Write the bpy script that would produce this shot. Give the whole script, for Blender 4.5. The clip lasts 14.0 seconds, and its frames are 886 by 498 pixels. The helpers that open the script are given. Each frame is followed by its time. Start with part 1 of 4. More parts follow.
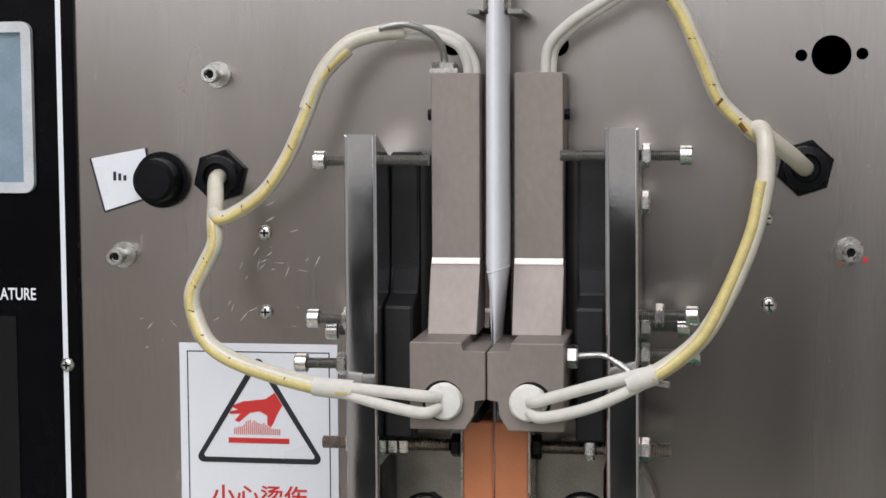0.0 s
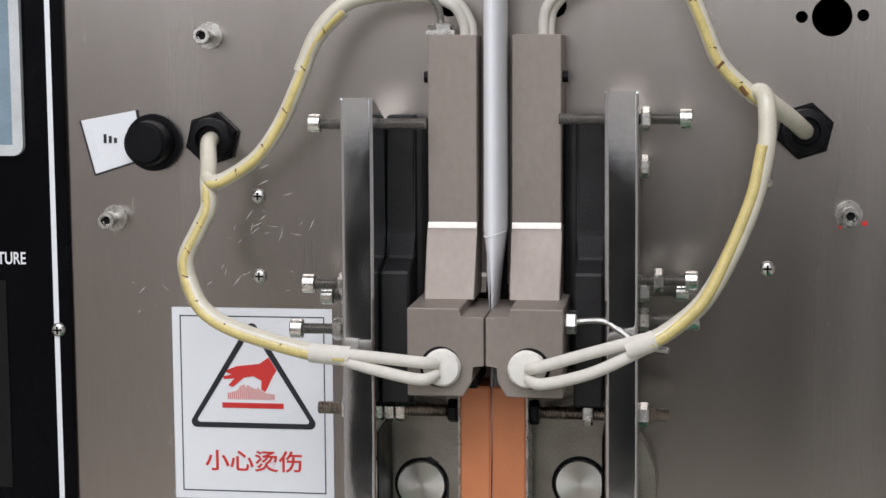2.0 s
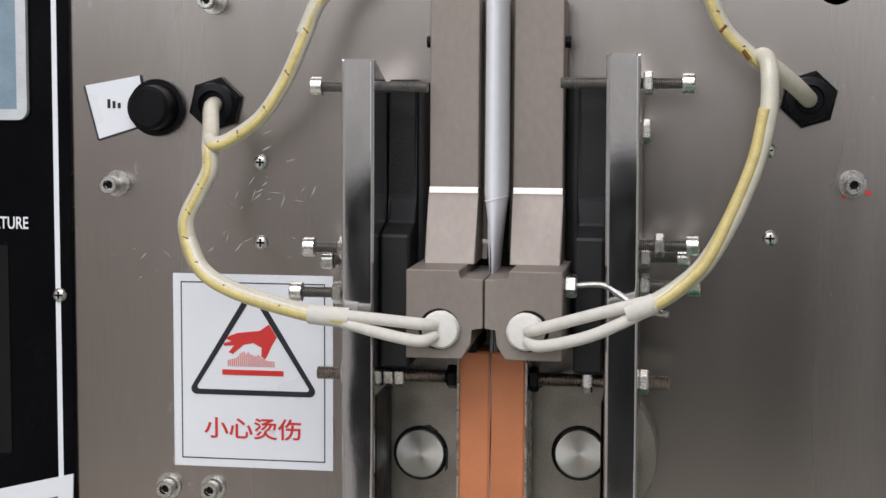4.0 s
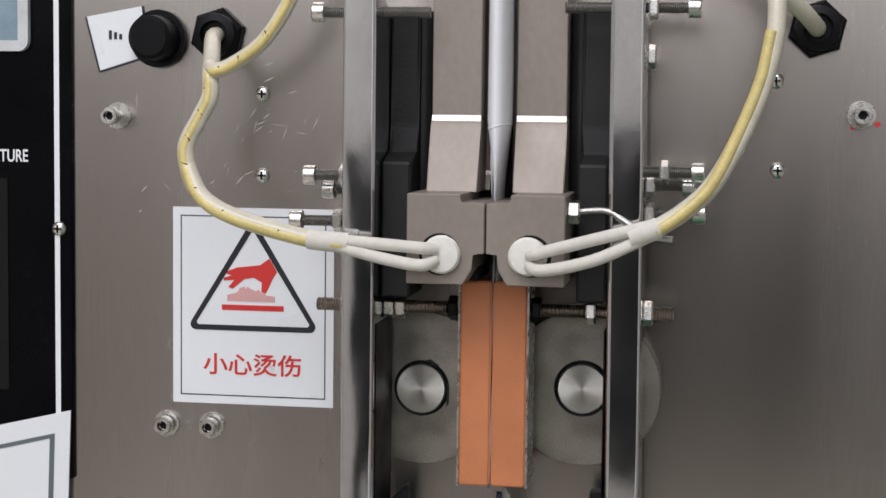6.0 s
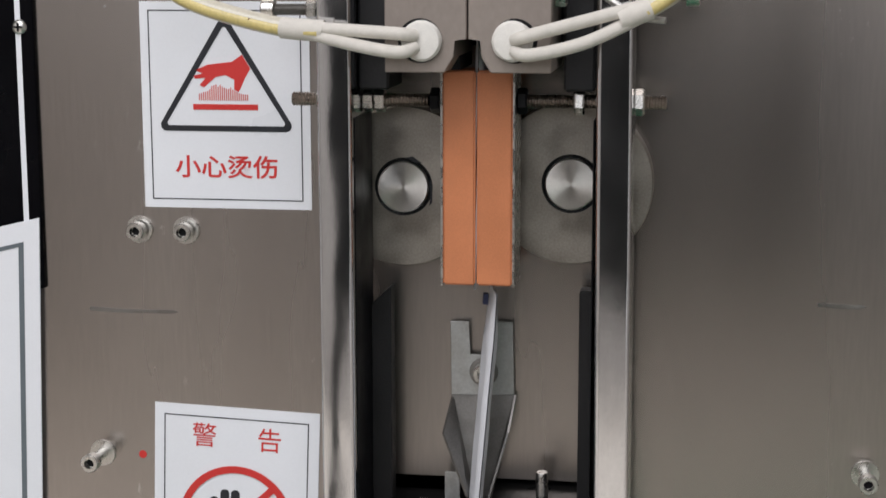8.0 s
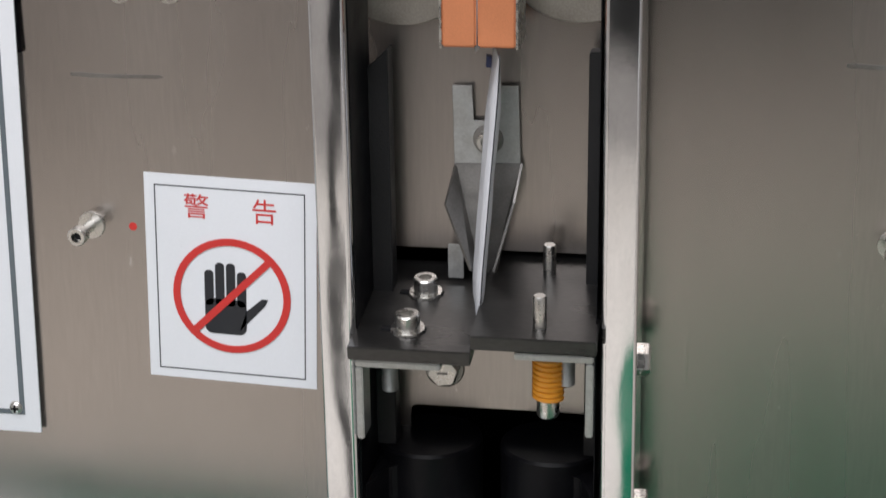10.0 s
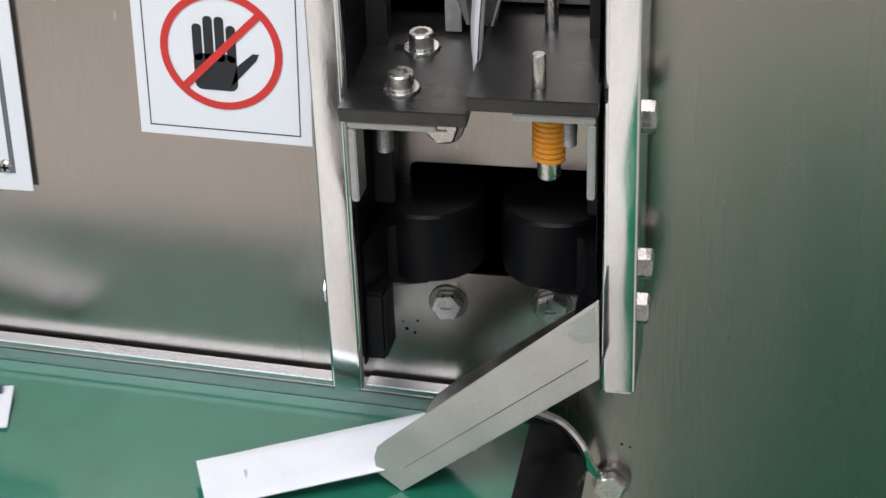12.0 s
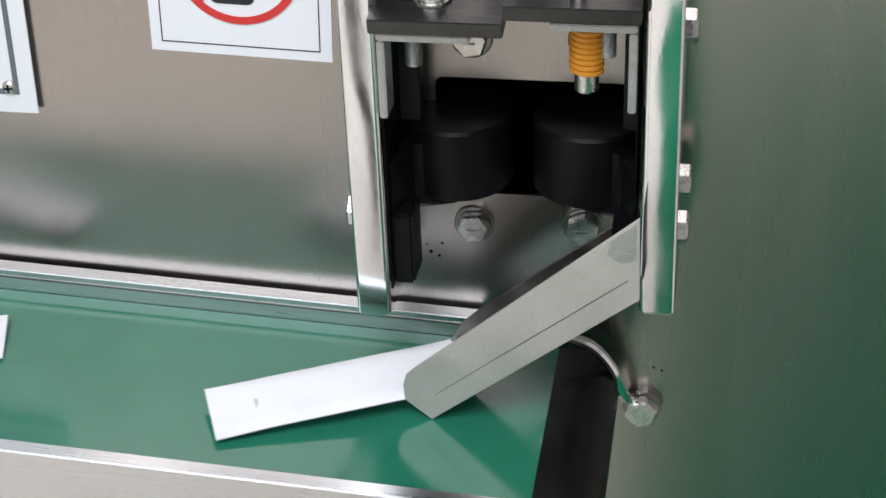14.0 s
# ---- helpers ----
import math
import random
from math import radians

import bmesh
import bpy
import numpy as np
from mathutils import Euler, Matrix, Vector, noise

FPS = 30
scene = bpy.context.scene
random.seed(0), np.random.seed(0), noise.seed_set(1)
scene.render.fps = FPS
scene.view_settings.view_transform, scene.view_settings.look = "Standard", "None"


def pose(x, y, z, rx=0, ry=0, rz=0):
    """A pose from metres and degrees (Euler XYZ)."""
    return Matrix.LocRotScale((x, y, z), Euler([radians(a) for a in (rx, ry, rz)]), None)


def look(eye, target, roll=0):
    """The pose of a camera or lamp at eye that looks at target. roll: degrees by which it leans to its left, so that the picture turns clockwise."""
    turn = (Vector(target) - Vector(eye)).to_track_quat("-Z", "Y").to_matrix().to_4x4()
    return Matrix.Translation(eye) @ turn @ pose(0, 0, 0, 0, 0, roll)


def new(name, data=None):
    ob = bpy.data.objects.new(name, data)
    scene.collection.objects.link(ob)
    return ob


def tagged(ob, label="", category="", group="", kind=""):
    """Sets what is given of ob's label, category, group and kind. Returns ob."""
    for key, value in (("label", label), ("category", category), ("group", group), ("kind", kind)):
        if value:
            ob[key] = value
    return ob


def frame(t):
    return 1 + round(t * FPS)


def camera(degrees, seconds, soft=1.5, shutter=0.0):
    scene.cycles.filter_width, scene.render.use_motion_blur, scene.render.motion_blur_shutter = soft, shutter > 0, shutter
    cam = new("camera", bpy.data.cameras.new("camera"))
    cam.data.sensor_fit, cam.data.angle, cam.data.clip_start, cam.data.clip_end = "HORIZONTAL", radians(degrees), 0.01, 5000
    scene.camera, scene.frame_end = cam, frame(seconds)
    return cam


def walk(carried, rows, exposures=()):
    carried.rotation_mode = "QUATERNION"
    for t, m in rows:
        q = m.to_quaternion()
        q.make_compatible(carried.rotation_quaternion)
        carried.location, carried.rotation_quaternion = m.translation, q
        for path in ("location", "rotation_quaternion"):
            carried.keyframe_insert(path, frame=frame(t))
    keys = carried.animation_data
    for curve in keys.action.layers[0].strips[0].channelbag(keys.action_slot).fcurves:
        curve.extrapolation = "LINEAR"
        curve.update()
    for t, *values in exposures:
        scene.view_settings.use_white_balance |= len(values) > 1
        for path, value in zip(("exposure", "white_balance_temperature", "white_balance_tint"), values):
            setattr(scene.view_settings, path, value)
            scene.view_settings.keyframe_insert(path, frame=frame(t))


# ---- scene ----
cam = camera(30.0, 14.0, shutter=0.3)
PATH = [
    (0, (0.11, -0.906, 0.076), (-0.193, 1.064, -0.086), -0.3),
    (0.5, (0.104, -0.902, 0.081), (-0.185, 1.066, -0.12), -0.4),
    (1, (0.106, -0.901, 0.086), (-0.182, 1.067, -0.122), -0.2),
    (1.5, (0.095, -0.901, 0.084), (-0.174, 1.069, -0.129), -0.2),
    (2, (0.097, -0.898, 0.084), (-0.175, 1.07, -0.141), -0.3),
    (2.5, (0.1, -0.901, 0.08), (-0.175, 1.068, -0.139), -0.2),
    (3, (0.102, -0.898, 0.074), (-0.178, 1.07, -0.147), -0.1),
    (5.3, (0.112, -0.897, 0.014), (-0.2, 1.074, -0.127), 0.7),
    (5.5, (0.109, -0.895, 0.01), (-0.198, 1.076, -0.136), 0.6),
    (6, (0.115, -0.889, -0.002), (-0.204, 1.079, -0.16), 0.7),
    (6.5, (0.124, -0.876, 0.006), (-0.215, 1.082, -0.22), 0.5),
    (7, (0.102, -0.87, 0.009), (-0.185, 1.088, -0.279), 0.4),
    (7.5, (0.14, -0.849, -0.017), (-0.225, 1.094, -0.319), 0.4),
    (8, (0.112, -0.854, -0.033), (-0.187, 1.093, -0.375), -0.1),
    (8.5, (0.096, -0.844, -0.032), (-0.177, 1.094, -0.443), -0.1),
    (8.7, (0.096, -0.84, -0.036), (-0.178, 1.094, -0.465), -0.2),
    (10.8, (0.133, -0.778, -0.035), (-0.221, 1.032, -0.809), -1.2),
    (11, (0.13, -0.776, -0.032), (-0.212, 1.025, -0.832), -1.3),
    (11.5, (0.116, -0.765, -0.031), (-0.19, 1.004, -0.913), -1.4),
    (12, (0.133, -0.753, -0.026), (-0.225, 0.964, -0.988), -2.0),
    (12.5, (0.109, -0.762, -0.052), (-0.214, 0.963, -1.011), -2.2),
    (13, (0.091, -0.745, -0.059), (-0.206, 0.958, -1.064), -2.3),
    (13.5, (0.084, -0.734, -0.05), (-0.194, 0.95, -1.092), -2.0),
    (14, (0.098, -0.732, -0.045), (-0.217, 0.948, -1.083), -2.2),
]
walk(cam, [(t, look(e, g, r)) for t, e, g, r in PATH], [(0, -0.71, 6350, 14), (3.2, -0.71, 6350, 14), (8.0, -0.78, 6450, 15), (10.8, -0.53, 6350, 14), (14, -0.33, 6250, 13)])

# ---------- light ----------
world = bpy.data.worlds.new("world")
scene.world = world
world.use_nodes = True
world.node_tree.nodes["Background"].inputs[0].default_value = (0.80, 0.90, 1.0, 1)
world.node_tree.nodes["Background"].inputs[1].default_value = 0.35
scene.view_settings.exposure = 0.0


def area_lamp(name, place, target, sx, sy, watts, colour):
    data = bpy.data.lights.new(name, "AREA")
    data.shape, data.size, data.size_y, data.energy, data.color = "RECTANGLE", sx, sy, watts, colour
    ob = new(name, data)
    ob.matrix_basis = look(place, target)
    return ob


area_lamp("ceiling_lamp", (-0.3, -1.70, 1.90), (-0.3, -1.65, -1), 2.2, 1.5, 108, (0.985, 0.99, 1.0))
area_lamp("window_light", (-0.80, -3.16, 1.17), (-0.80, 0.0, 1.17), 4.4, 1.42, 50, (0.90, 0.955, 1.0))

# added lamp, no known source: makes the open right plate mirror pale
area_lamp("plate_sheen_lamp", (2.15, -3.16, -0.10), (2.15, 0.0, -0.10), 1.4, 2.0, 8, (0.92, 0.96, 1.0))

# ---------- materials ----------
MATS = {}


def mat(name, colour, rough=0.5, metal=0.0, vary=0.12, scale=60.0, bump=0.15, fine=900.0, stretch=(1, 1, 1), emit=0.0, coat=0.0, stain=0.0, rvary=0.1, spec=0.5):
    """Principled surface with two scales of noise in colour, gloss and relief."""
    if name in MATS:
        return MATS[name]
    m = bpy.data.materials.new(name)
    m.use_nodes = True
    nt = m.node_tree
    b = nt.nodes["Principled BSDF"]
    n = nt.nodes.new
    tc = n("ShaderNodeTexCoord")
    mp = n("ShaderNodeMapping")
    mp.inputs["Scale"].default_value = stretch
    nt.links.new(tc.outputs["Object"], mp.inputs["Vector"])
    big, small = n("ShaderNodeTexNoise"), n("ShaderNodeTexNoise")
    for t, sc in ((big, scale), (small, fine)):
        t.inputs["Scale"].default_value = sc
        t.inputs["Detail"].default_value = 5
        nt.links.new(mp.outputs["Vector"], t.inputs["Vector"])
    mixv = n("ShaderNodeMath")
    mixv.operation = "MULTIPLY_ADD"
    nt.links.new(small.outputs["Fac"], mixv.inputs[0])
    mixv.inputs[1].default_value = 0.45
    sc2 = n("ShaderNodeMath")
    sc2.operation = "MULTIPLY"
    nt.links.new(big.outputs["Fac"], sc2.inputs[0])
    sc2.inputs[1].default_value = 0.55
    nt.links.new(sc2.outputs[0], mixv.inputs[2])
    ramp = n("ShaderNodeValToRGB")
    lo = [max(0, c * (1 - vary) - stain * c) for c in colour]
    hi = [min(1, c * (1 + vary)) for c in colour]
    ramp.color_ramp.elements[0].position, ramp.color_ramp.elements[1].position = 0.35, 0.65
    ramp.color_ramp.elements[0].color = (*lo, 1)
    ramp.color_ramp.elements[1].color = (*hi, 1)
    nt.links.new(mixv.outputs[0], ramp.inputs[0])
    nt.links.new(ramp.outputs[0], b.inputs["Base Color"])
    rr = n("ShaderNodeMapRange")
    rr.inputs["From Min"].default_value, rr.inputs["From Max"].default_value = 0.3, 0.7
    rr.inputs["To Min"].default_value, rr.inputs["To Max"].default_value = max(0.02, rough - rvary), min(1, rough + rvary)
    nt.links.new(big.outputs["Fac"], rr.inputs["Value"])
    nt.links.new(rr.outputs[0], b.inputs["Roughness"])
    b.inputs["Metallic"].default_value = metal
    b.inputs["Coat Weight"].default_value = coat
    b.inputs["Specular IOR Level"].default_value = spec
    if bump:
        bp = n("ShaderNodeBump")
        bp.inputs["Strength"].default_value = bump
        bp.inputs["Distance"].default_value = 0.0004
        nt.links.new(small.outputs["Fac"], bp.inputs["Height"])
        nt.links.new(bp.outputs[0], b.inputs["Normal"])
    MATS[name] = m
    return m


def panel_steel():
    """Brushed stainless sheet: fine upright grain, cloudy gloss, dull handling scratches."""
    m = mat("brushed_steel", (0.43, 0.396, 0.369), 0.26, 1.0, 0.07, 7, 0.10, 500, (1, 1, 0.10), rvary=0.06)
    nt = m.node_tree
    b = nt.nodes["Principled BSDF"]
    n = nt.nodes.new
    tc = n("ShaderNodeTexCoord")
    wv, patch = n("ShaderNodeTexNoise"), n("ShaderNodeTexNoise")
    mp = n("ShaderNodeMapping")
    mp.inputs["Scale"].default_value = (1.0, 1.0, 0.45)
    mp.inputs["Rotation"].default_value = (0, 0.9, 0)
    nt.links.new(tc.outputs["Object"], mp.inputs["Vector"])
    nt.links.new(mp.outputs[0], wv.inputs["Vector"])
    nt.links.new(tc.outputs["Object"], patch.inputs["Vector"])
    wv.inputs["Scale"].default_value, wv.inputs["Detail"].default_value, wv.inputs["Roughness"].default_value = 190, 6, 0.72
    patch.inputs["Scale"].default_value = 11
    c1, c2 = n("ShaderNodeMapRange"), n("ShaderNodeMapRange")
    c1.inputs["From Min"].default_value, c1.inputs["From Max"].default_value = 0.61, 0.67
    c2.inputs["From Min"].default_value, c2.inputs["From Max"].default_value = 0.50, 0.60
    nt.links.new(wv.outputs["Fac"], c1.inputs["Value"])
    nt.links.new(patch.outputs["Fac"], c2.inputs["Value"])
    mul = n("ShaderNodeMath")
    mul.operation = "MULTIPLY"
    nt.links.new(c1.outputs[0], mul.inputs[0])
    nt.links.new(c2.outputs[0], mul.inputs[1])
    old = b.inputs["Base Color"].links[0].from_socket
    mix = n("ShaderNodeMix")
    mix.data_type = "RGBA"
    mix.inputs[7].default_value = (0.72, 0.71, 0.69, 1)
    half = n("ShaderNodeMath")
    half.operation = "MULTIPLY"
    half.inputs[1].default_value = 0.55
    nt.links.new(mul.outputs[0], half.inputs[0])
    nt.links.new(half.outputs[0], mix.inputs[0])
    nt.links.new(old, mix.inputs[6])
    nt.links.new(mix.outputs[2], b.inputs["Base Color"])
    return m


def turned_shaft():
    """Face-turned steel: the gloss is drawn out along the tool marks."""
    m = mat("turned_shaft", (0.85, 0.83, 0.79), 0.38, 1.0, 0.05, 90, 0.0)
    if not m.get("radial"):
        m["radial"] = 1
        nt = m.node_tree
        tg = nt.nodes.new("ShaderNodeTangent")
        tg.direction_type, tg.axis = "RADIAL", "Y"
        b = nt.nodes["Principled BSDF"]
        b.inputs["Anisotropic"].default_value = 0.75
        nt.links.new(tg.outputs[0], b.inputs["Tangent"])
    return m


STEEL = panel_steel()
JAW = mat("nickel_plated_steel", (0.31, 0.267, 0.235), 0.58, 0.50, 0.05, 22, 0.02, 320, (1, 1, 0.6), stain=0.08)
CHROME = mat("chrome", (0.84, 0.85, 0.87), 0.10, 1.0, 0.05, 60, 0.02, 700, (1, 0.6, 0.5), stain=0.06, rvary=0.04)
def wavy(m, scale, depth):
    """Adds the slow waviness of a polished plate under the fine relief."""
    nt = m.node_tree
    n = nt.nodes.new
    tc, mp, tx, bp = n("ShaderNodeTexCoord"), n("ShaderNodeMapping"), n("ShaderNodeTexNoise"), n("ShaderNodeBump")
    mp.inputs["Scale"].default_value = (1, 1, 0.45)
    nt.links.new(tc.outputs["Object"], mp.inputs["Vector"])
    nt.links.new(mp.outputs[0], tx.inputs["Vector"])
    tx.inputs["Scale"].default_value, tx.inputs["Detail"].default_value = scale, 2
    bp.inputs["Strength"].default_value, bp.inputs["Distance"].default_value = 1.0, depth
    nt.links.new(tx.outputs["Fac"], bp.inputs["Height"])
    b = nt.nodes["Principled BSDF"]
    fine = b.inputs["Normal"].links[0].from_node
    nt.links.new(bp.outputs[0], fine.inputs["Normal"])


wavy(CHROME, 14, 0.0022)
# paler nickel for the highlight painted along the jaw bends
BEND_GLINT = mat("bend_highlight_nickel", (0.46, 0.425, 0.39), 0.40, 1.0, 0.12, 120, 0.1, 900)
BOLT = mat("zinc_bolt", (0.68, 0.665, 0.63), 0.28, 1.0, 0.10, 200, 0.12, 1500, rvary=0.08)
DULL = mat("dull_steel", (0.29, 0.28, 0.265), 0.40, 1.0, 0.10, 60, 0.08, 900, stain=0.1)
STUD = mat("worn_stud_steel", (0.36, 0.31, 0.27), 0.32, 1.0, 0.2, 120, 0.1, 700, stain=0.15)
ZINC = mat("zinc_angle", (0.52, 0.53, 0.52), 0.42, 0.9, 0.12, 150, 0.3, 700)
DISC = mat("turned_steel", (0.42, 0.39, 0.345), 0.38, 1.0, 0.12, 50, 0.12, 900, stain=0.12)
BLADE = mat("blackened_knife_steel", (0.085, 0.083, 0.081), 0.34, 0.9, 0.15, 60, 0.15, 800, (0.3, 1, 1))
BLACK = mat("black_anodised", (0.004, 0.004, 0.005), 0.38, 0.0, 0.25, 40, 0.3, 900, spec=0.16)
CASTING = mat("dark_casting", (0.011, 0.011, 0.0115), 0.50, 0.0, 0.2, 35, 0.35, 700, spec=0.35)
# near-black puts the shade of openings and recesses into the colour; also oil specks
HOLE = mat("shade_and_oil_black", (0.010, 0.010, 0.011), 0.8, spec=0.2)
PAD = mat("orange_silicone", (0.58, 0.205, 0.085), 0.55, 0.0, 0.08, 35, 0.25, 1800, stain=0.06)
FILM = mat("white_film", (0.80, 0.815, 0.845), 0.38, 0.0, 0.03, 40, 0.12, 260)
SLEEVE = mat("yellow_sleeve", (0.62, 0.51, 0.20), 0.42, 0.0, 0.16, 120, 0.2, 900, coat=0.25)
CLEAR = mat("cloudy_sleeve", (0.60, 0.565, 0.46), 0.38, 0.0, 0.10, 120, 0.2, 900, coat=0.3)
LEAD = mat("white_glass_braid", (0.66, 0.63, 0.57), 0.75, 0.0, 0.08, 200, 0.5, 2600)
BRAID = mat("steel_braid", (0.42, 0.41, 0.39), 0.35, 1.0, 0.3, 1500, 0.6, 2500)
CERAMIC = mat("white_cement", (0.74, 0.72, 0.67), 0.7, 0.0, 0.06, 200, 0.4, 1500)
RUST = mat("brown_stain", (0.16, 0.07, 0.02), 0.8)
VINYL = mat("white_vinyl", (0.80, 0.82, 0.85), 0.35, 0.0, 0.02, 20, 0.03)
INK = mat("black_ink", (0.015, 0.017, 0.022), 0.4, 0.0, 0.1)
RED = mat("red_ink", (0.62, 0.035, 0.03), 0.4, 0.0, 0.05)
SLATE = mat("slate_ink", (0.12, 0.145, 0.16), 0.4, 0.0, 0.05)
GLOSS = mat("black_acrylic", (0.002, 0.002, 0.003), 0.22, 0.0, 0.1, 20, 0.0, spec=0.10)
SPRING = mat("orange_spring_paint", (0.62, 0.25, 0.02), 0.35, 0.0, 0.1, 200, 0.1)
BELT = mat("green_pvc_belt", (0.018, 0.165, 0.100), 0.13, 0.0, 0.10, 25, 0.08, 1200, rvary=0.05, coat=0.25, spec=0.6)
ALU = mat("aluminium_rail", (0.66, 0.67, 0.68), 0.30, 1.0, 0.06, 60, 0.1, 600, (0.05, 1, 1))
FLOORM = mat("green_epoxy_floor", (0.006, 0.170, 0.088), 0.6, 0.0, 0.10, 3, 0.0, spec=0.12)
CONCRETE = mat("beige_concrete", (0.78, 0.72, 0.64), 0.6, 0.0, 0.08, 5, 0.0)
WALLM = mat("light_grey_wall", (0.47, 0.45, 0.43), 0.85, 0.0, 0.06, 4, 0.0)
CEILM = mat("white_ceiling", (0.62, 0.62, 0.60), 0.9, 0.0, 0.03, 3, 0.0)
SCRATCH = mat("pale_scratch", (0.52, 0.51, 0.49), 0.6, 0.3)
NAVY = mat("navy_ink", (0.035, 0.045, 0.11), 0.45)
FAINT = mat("grey_print", (0.48, 0.49, 0.53), 0.45)


# ---------- mesh helpers ----------
def part(name, bm, material, parent=None, label="", smooth=False, at=None):
    """Links a bmesh as one mesh object under a thing; at: the thing's origin, taken off the points."""
    if at is not None:
        bmesh.ops.translate(bm, vec=-Vector(at), verts=bm.verts)
    bmesh.ops.recalc_face_normals(bm, faces=bm.faces)
    if smooth:
        for f in bm.faces:
            f.smooth = True
        for e in bm.edges:
            if len(e.link_faces) == 2 and e.calc_face_angle(0) > 0.6:
                e.smooth = False
    me = bpy.data.meshes.new(name)
    bm.to_mesh(me)
    bm.free()
    me.materials.append(material)
    ob = new(name, me)
    ob.parent = parent
    if label:
        tagged(ob, label=label)
    return ob


def thing(name, at, label, category, group="", kind=""):
    ob = new(name)
    ob.location = at
    return tagged(ob, label, category, group, kind)


def bevelled(bm, w, seg=2):
    if w:
        bmesh.ops.bevel(bm, geom=list(bm.edges), offset=w, segments=seg, affect="EDGES", clamp_overlap=True)
    return bm


def box(x0, x1, y0, y1, z0, z1, w=0.0006, bm=None):
    b = bmesh.new()
    bmesh.ops.create_cube(b, size=1)
    for v in b.verts:
        v.co = ((x0 + x1) / 2 + (x1 - x0) * v.co.x, (y0 + y1) / 2 + (y1 - y0) * v.co.y, (z0 + z1) / 2 + (z1 - z0) * v.co.z)
    bevelled(b, w)
    return merge(bm, b)


def merge(bm, b):
    if bm is None:
        return b
    me = bpy.data.meshes.new("m")
    b.to_mesh(me)
    b.free()
    bm.from_mesh(me)
    bpy.data.meshes.remove(me)
    return bm


def prism(points, axis, a0, a1, w=0.0005, bm=None):
    """A flat outline swept along axis x, y or z. Points: the other two coordinates, in the order xyz."""
    b = bmesh.new()

    def put(p, a):
        return {"x": (a, p[0], p[1]), "y": (p[0], a, p[1]), "z": (p[0], p[1], a)}[axis]

    lo = [b.verts.new(put(p, a0)) for p in points]
    hi = [b.verts.new(put(p, a1)) for p in points]
    b.faces.new(lo)
    b.faces.new(hi)
    for i in range(len(points)):
        j = (i + 1) % len(points)
        b.faces.new((lo[i], lo[j], hi[j], hi[i]))
    bevelled(b, w, 1)
    return merge(bm, b)


def lathe(profile, centre, axis, seg=24, bm=None):
    """Turns (radius, height) pairs about an axis through centre."""
    b = bmesh.new()
    d = Vector(axis).normalized()
    q = d.to_track_quat("Z", "Y")
    rings = []
    for r, h in profile:
        if r < 1e-6:
            rings.append([b.verts.new(Vector(centre) + q @ Vector((0, 0, h)))])
        else:
            rings.append([b.verts.new(Vector(centre) + q @ Vector((r * math.cos(2 * math.pi * k / seg), r * math.sin(2 * math.pi * k / seg), h))) for k in range(seg)])
    for a, c in zip(rings, rings[1:]):
        for k in range(seg):
            j = (k + 1) % seg
            if len(a) == 1 and len(c) == 1:
                continue
            if len(a) == 1:
                b.faces.new((a[0], c[k], c[j]))
            elif len(c) == 1:
                b.faces.new((a[k], a[j], c[0]))
            else:
                b.faces.new((a[k], a[j], c[j], c[k]))
    return merge(bm, b)


def hexagon(r, h0, h1, centre, axis, turn=0.0, bm=None):
    """A hex nut or head, with its corners turned off; r: across the corners, halved."""
    c = r * 0.12
    d = Vector(axis).normalized()
    q = d.to_track_quat("Z", "Y")
    b = bmesh.new()
    rows = []
    for rr, h in ((r * 0.9, h0), (r, h0 + c), (r, h1 - c), (r * 0.88, h1)):
        rows.append([b.verts.new(Vector(centre) + q @ Vector((rr * math.cos(turn + k * math.pi / 3), rr * math.sin(turn + k * math.pi / 3), h))) for k in range(6)])
    b.faces.new(rows[0])
    b.faces.new(rows[-1])
    for a, e in zip(rows, rows[1:]):
        for k in range(6):
            b.faces.new((a[k], a[(k + 1) % 6], e[(k + 1) % 6], e[k]))
    return merge(bm, b)


def thread(r, h0, h1, centre, axis, pitch=0.001, bm=None):
    n = max(2, int(abs(h1 - h0) / pitch))
    prof = [(0, h0)]
    for k in range(n):
        a = h0 + (h1 - h0) * k / n
        prof += [(r * 0.86, a), (r, a + (h1 - h0) / n * 0.5)]
    prof += [(r * 0.86, h1), (0, h1)]
    return lathe(prof, centre, axis, 14, bm)


def cap_head(r, centre, axis, bm=None):
    """A socket cap head: its foot at centre, its socket facing along axis."""
    h = r * 1.25
    return lathe([(0, h * 0.45), (r * 0.52, h * 0.45), (r * 0.55, h), (r * 0.9, h), (r, h * 0.9), (r, 0.0), (0, 0)], centre, axis, 20, bm)


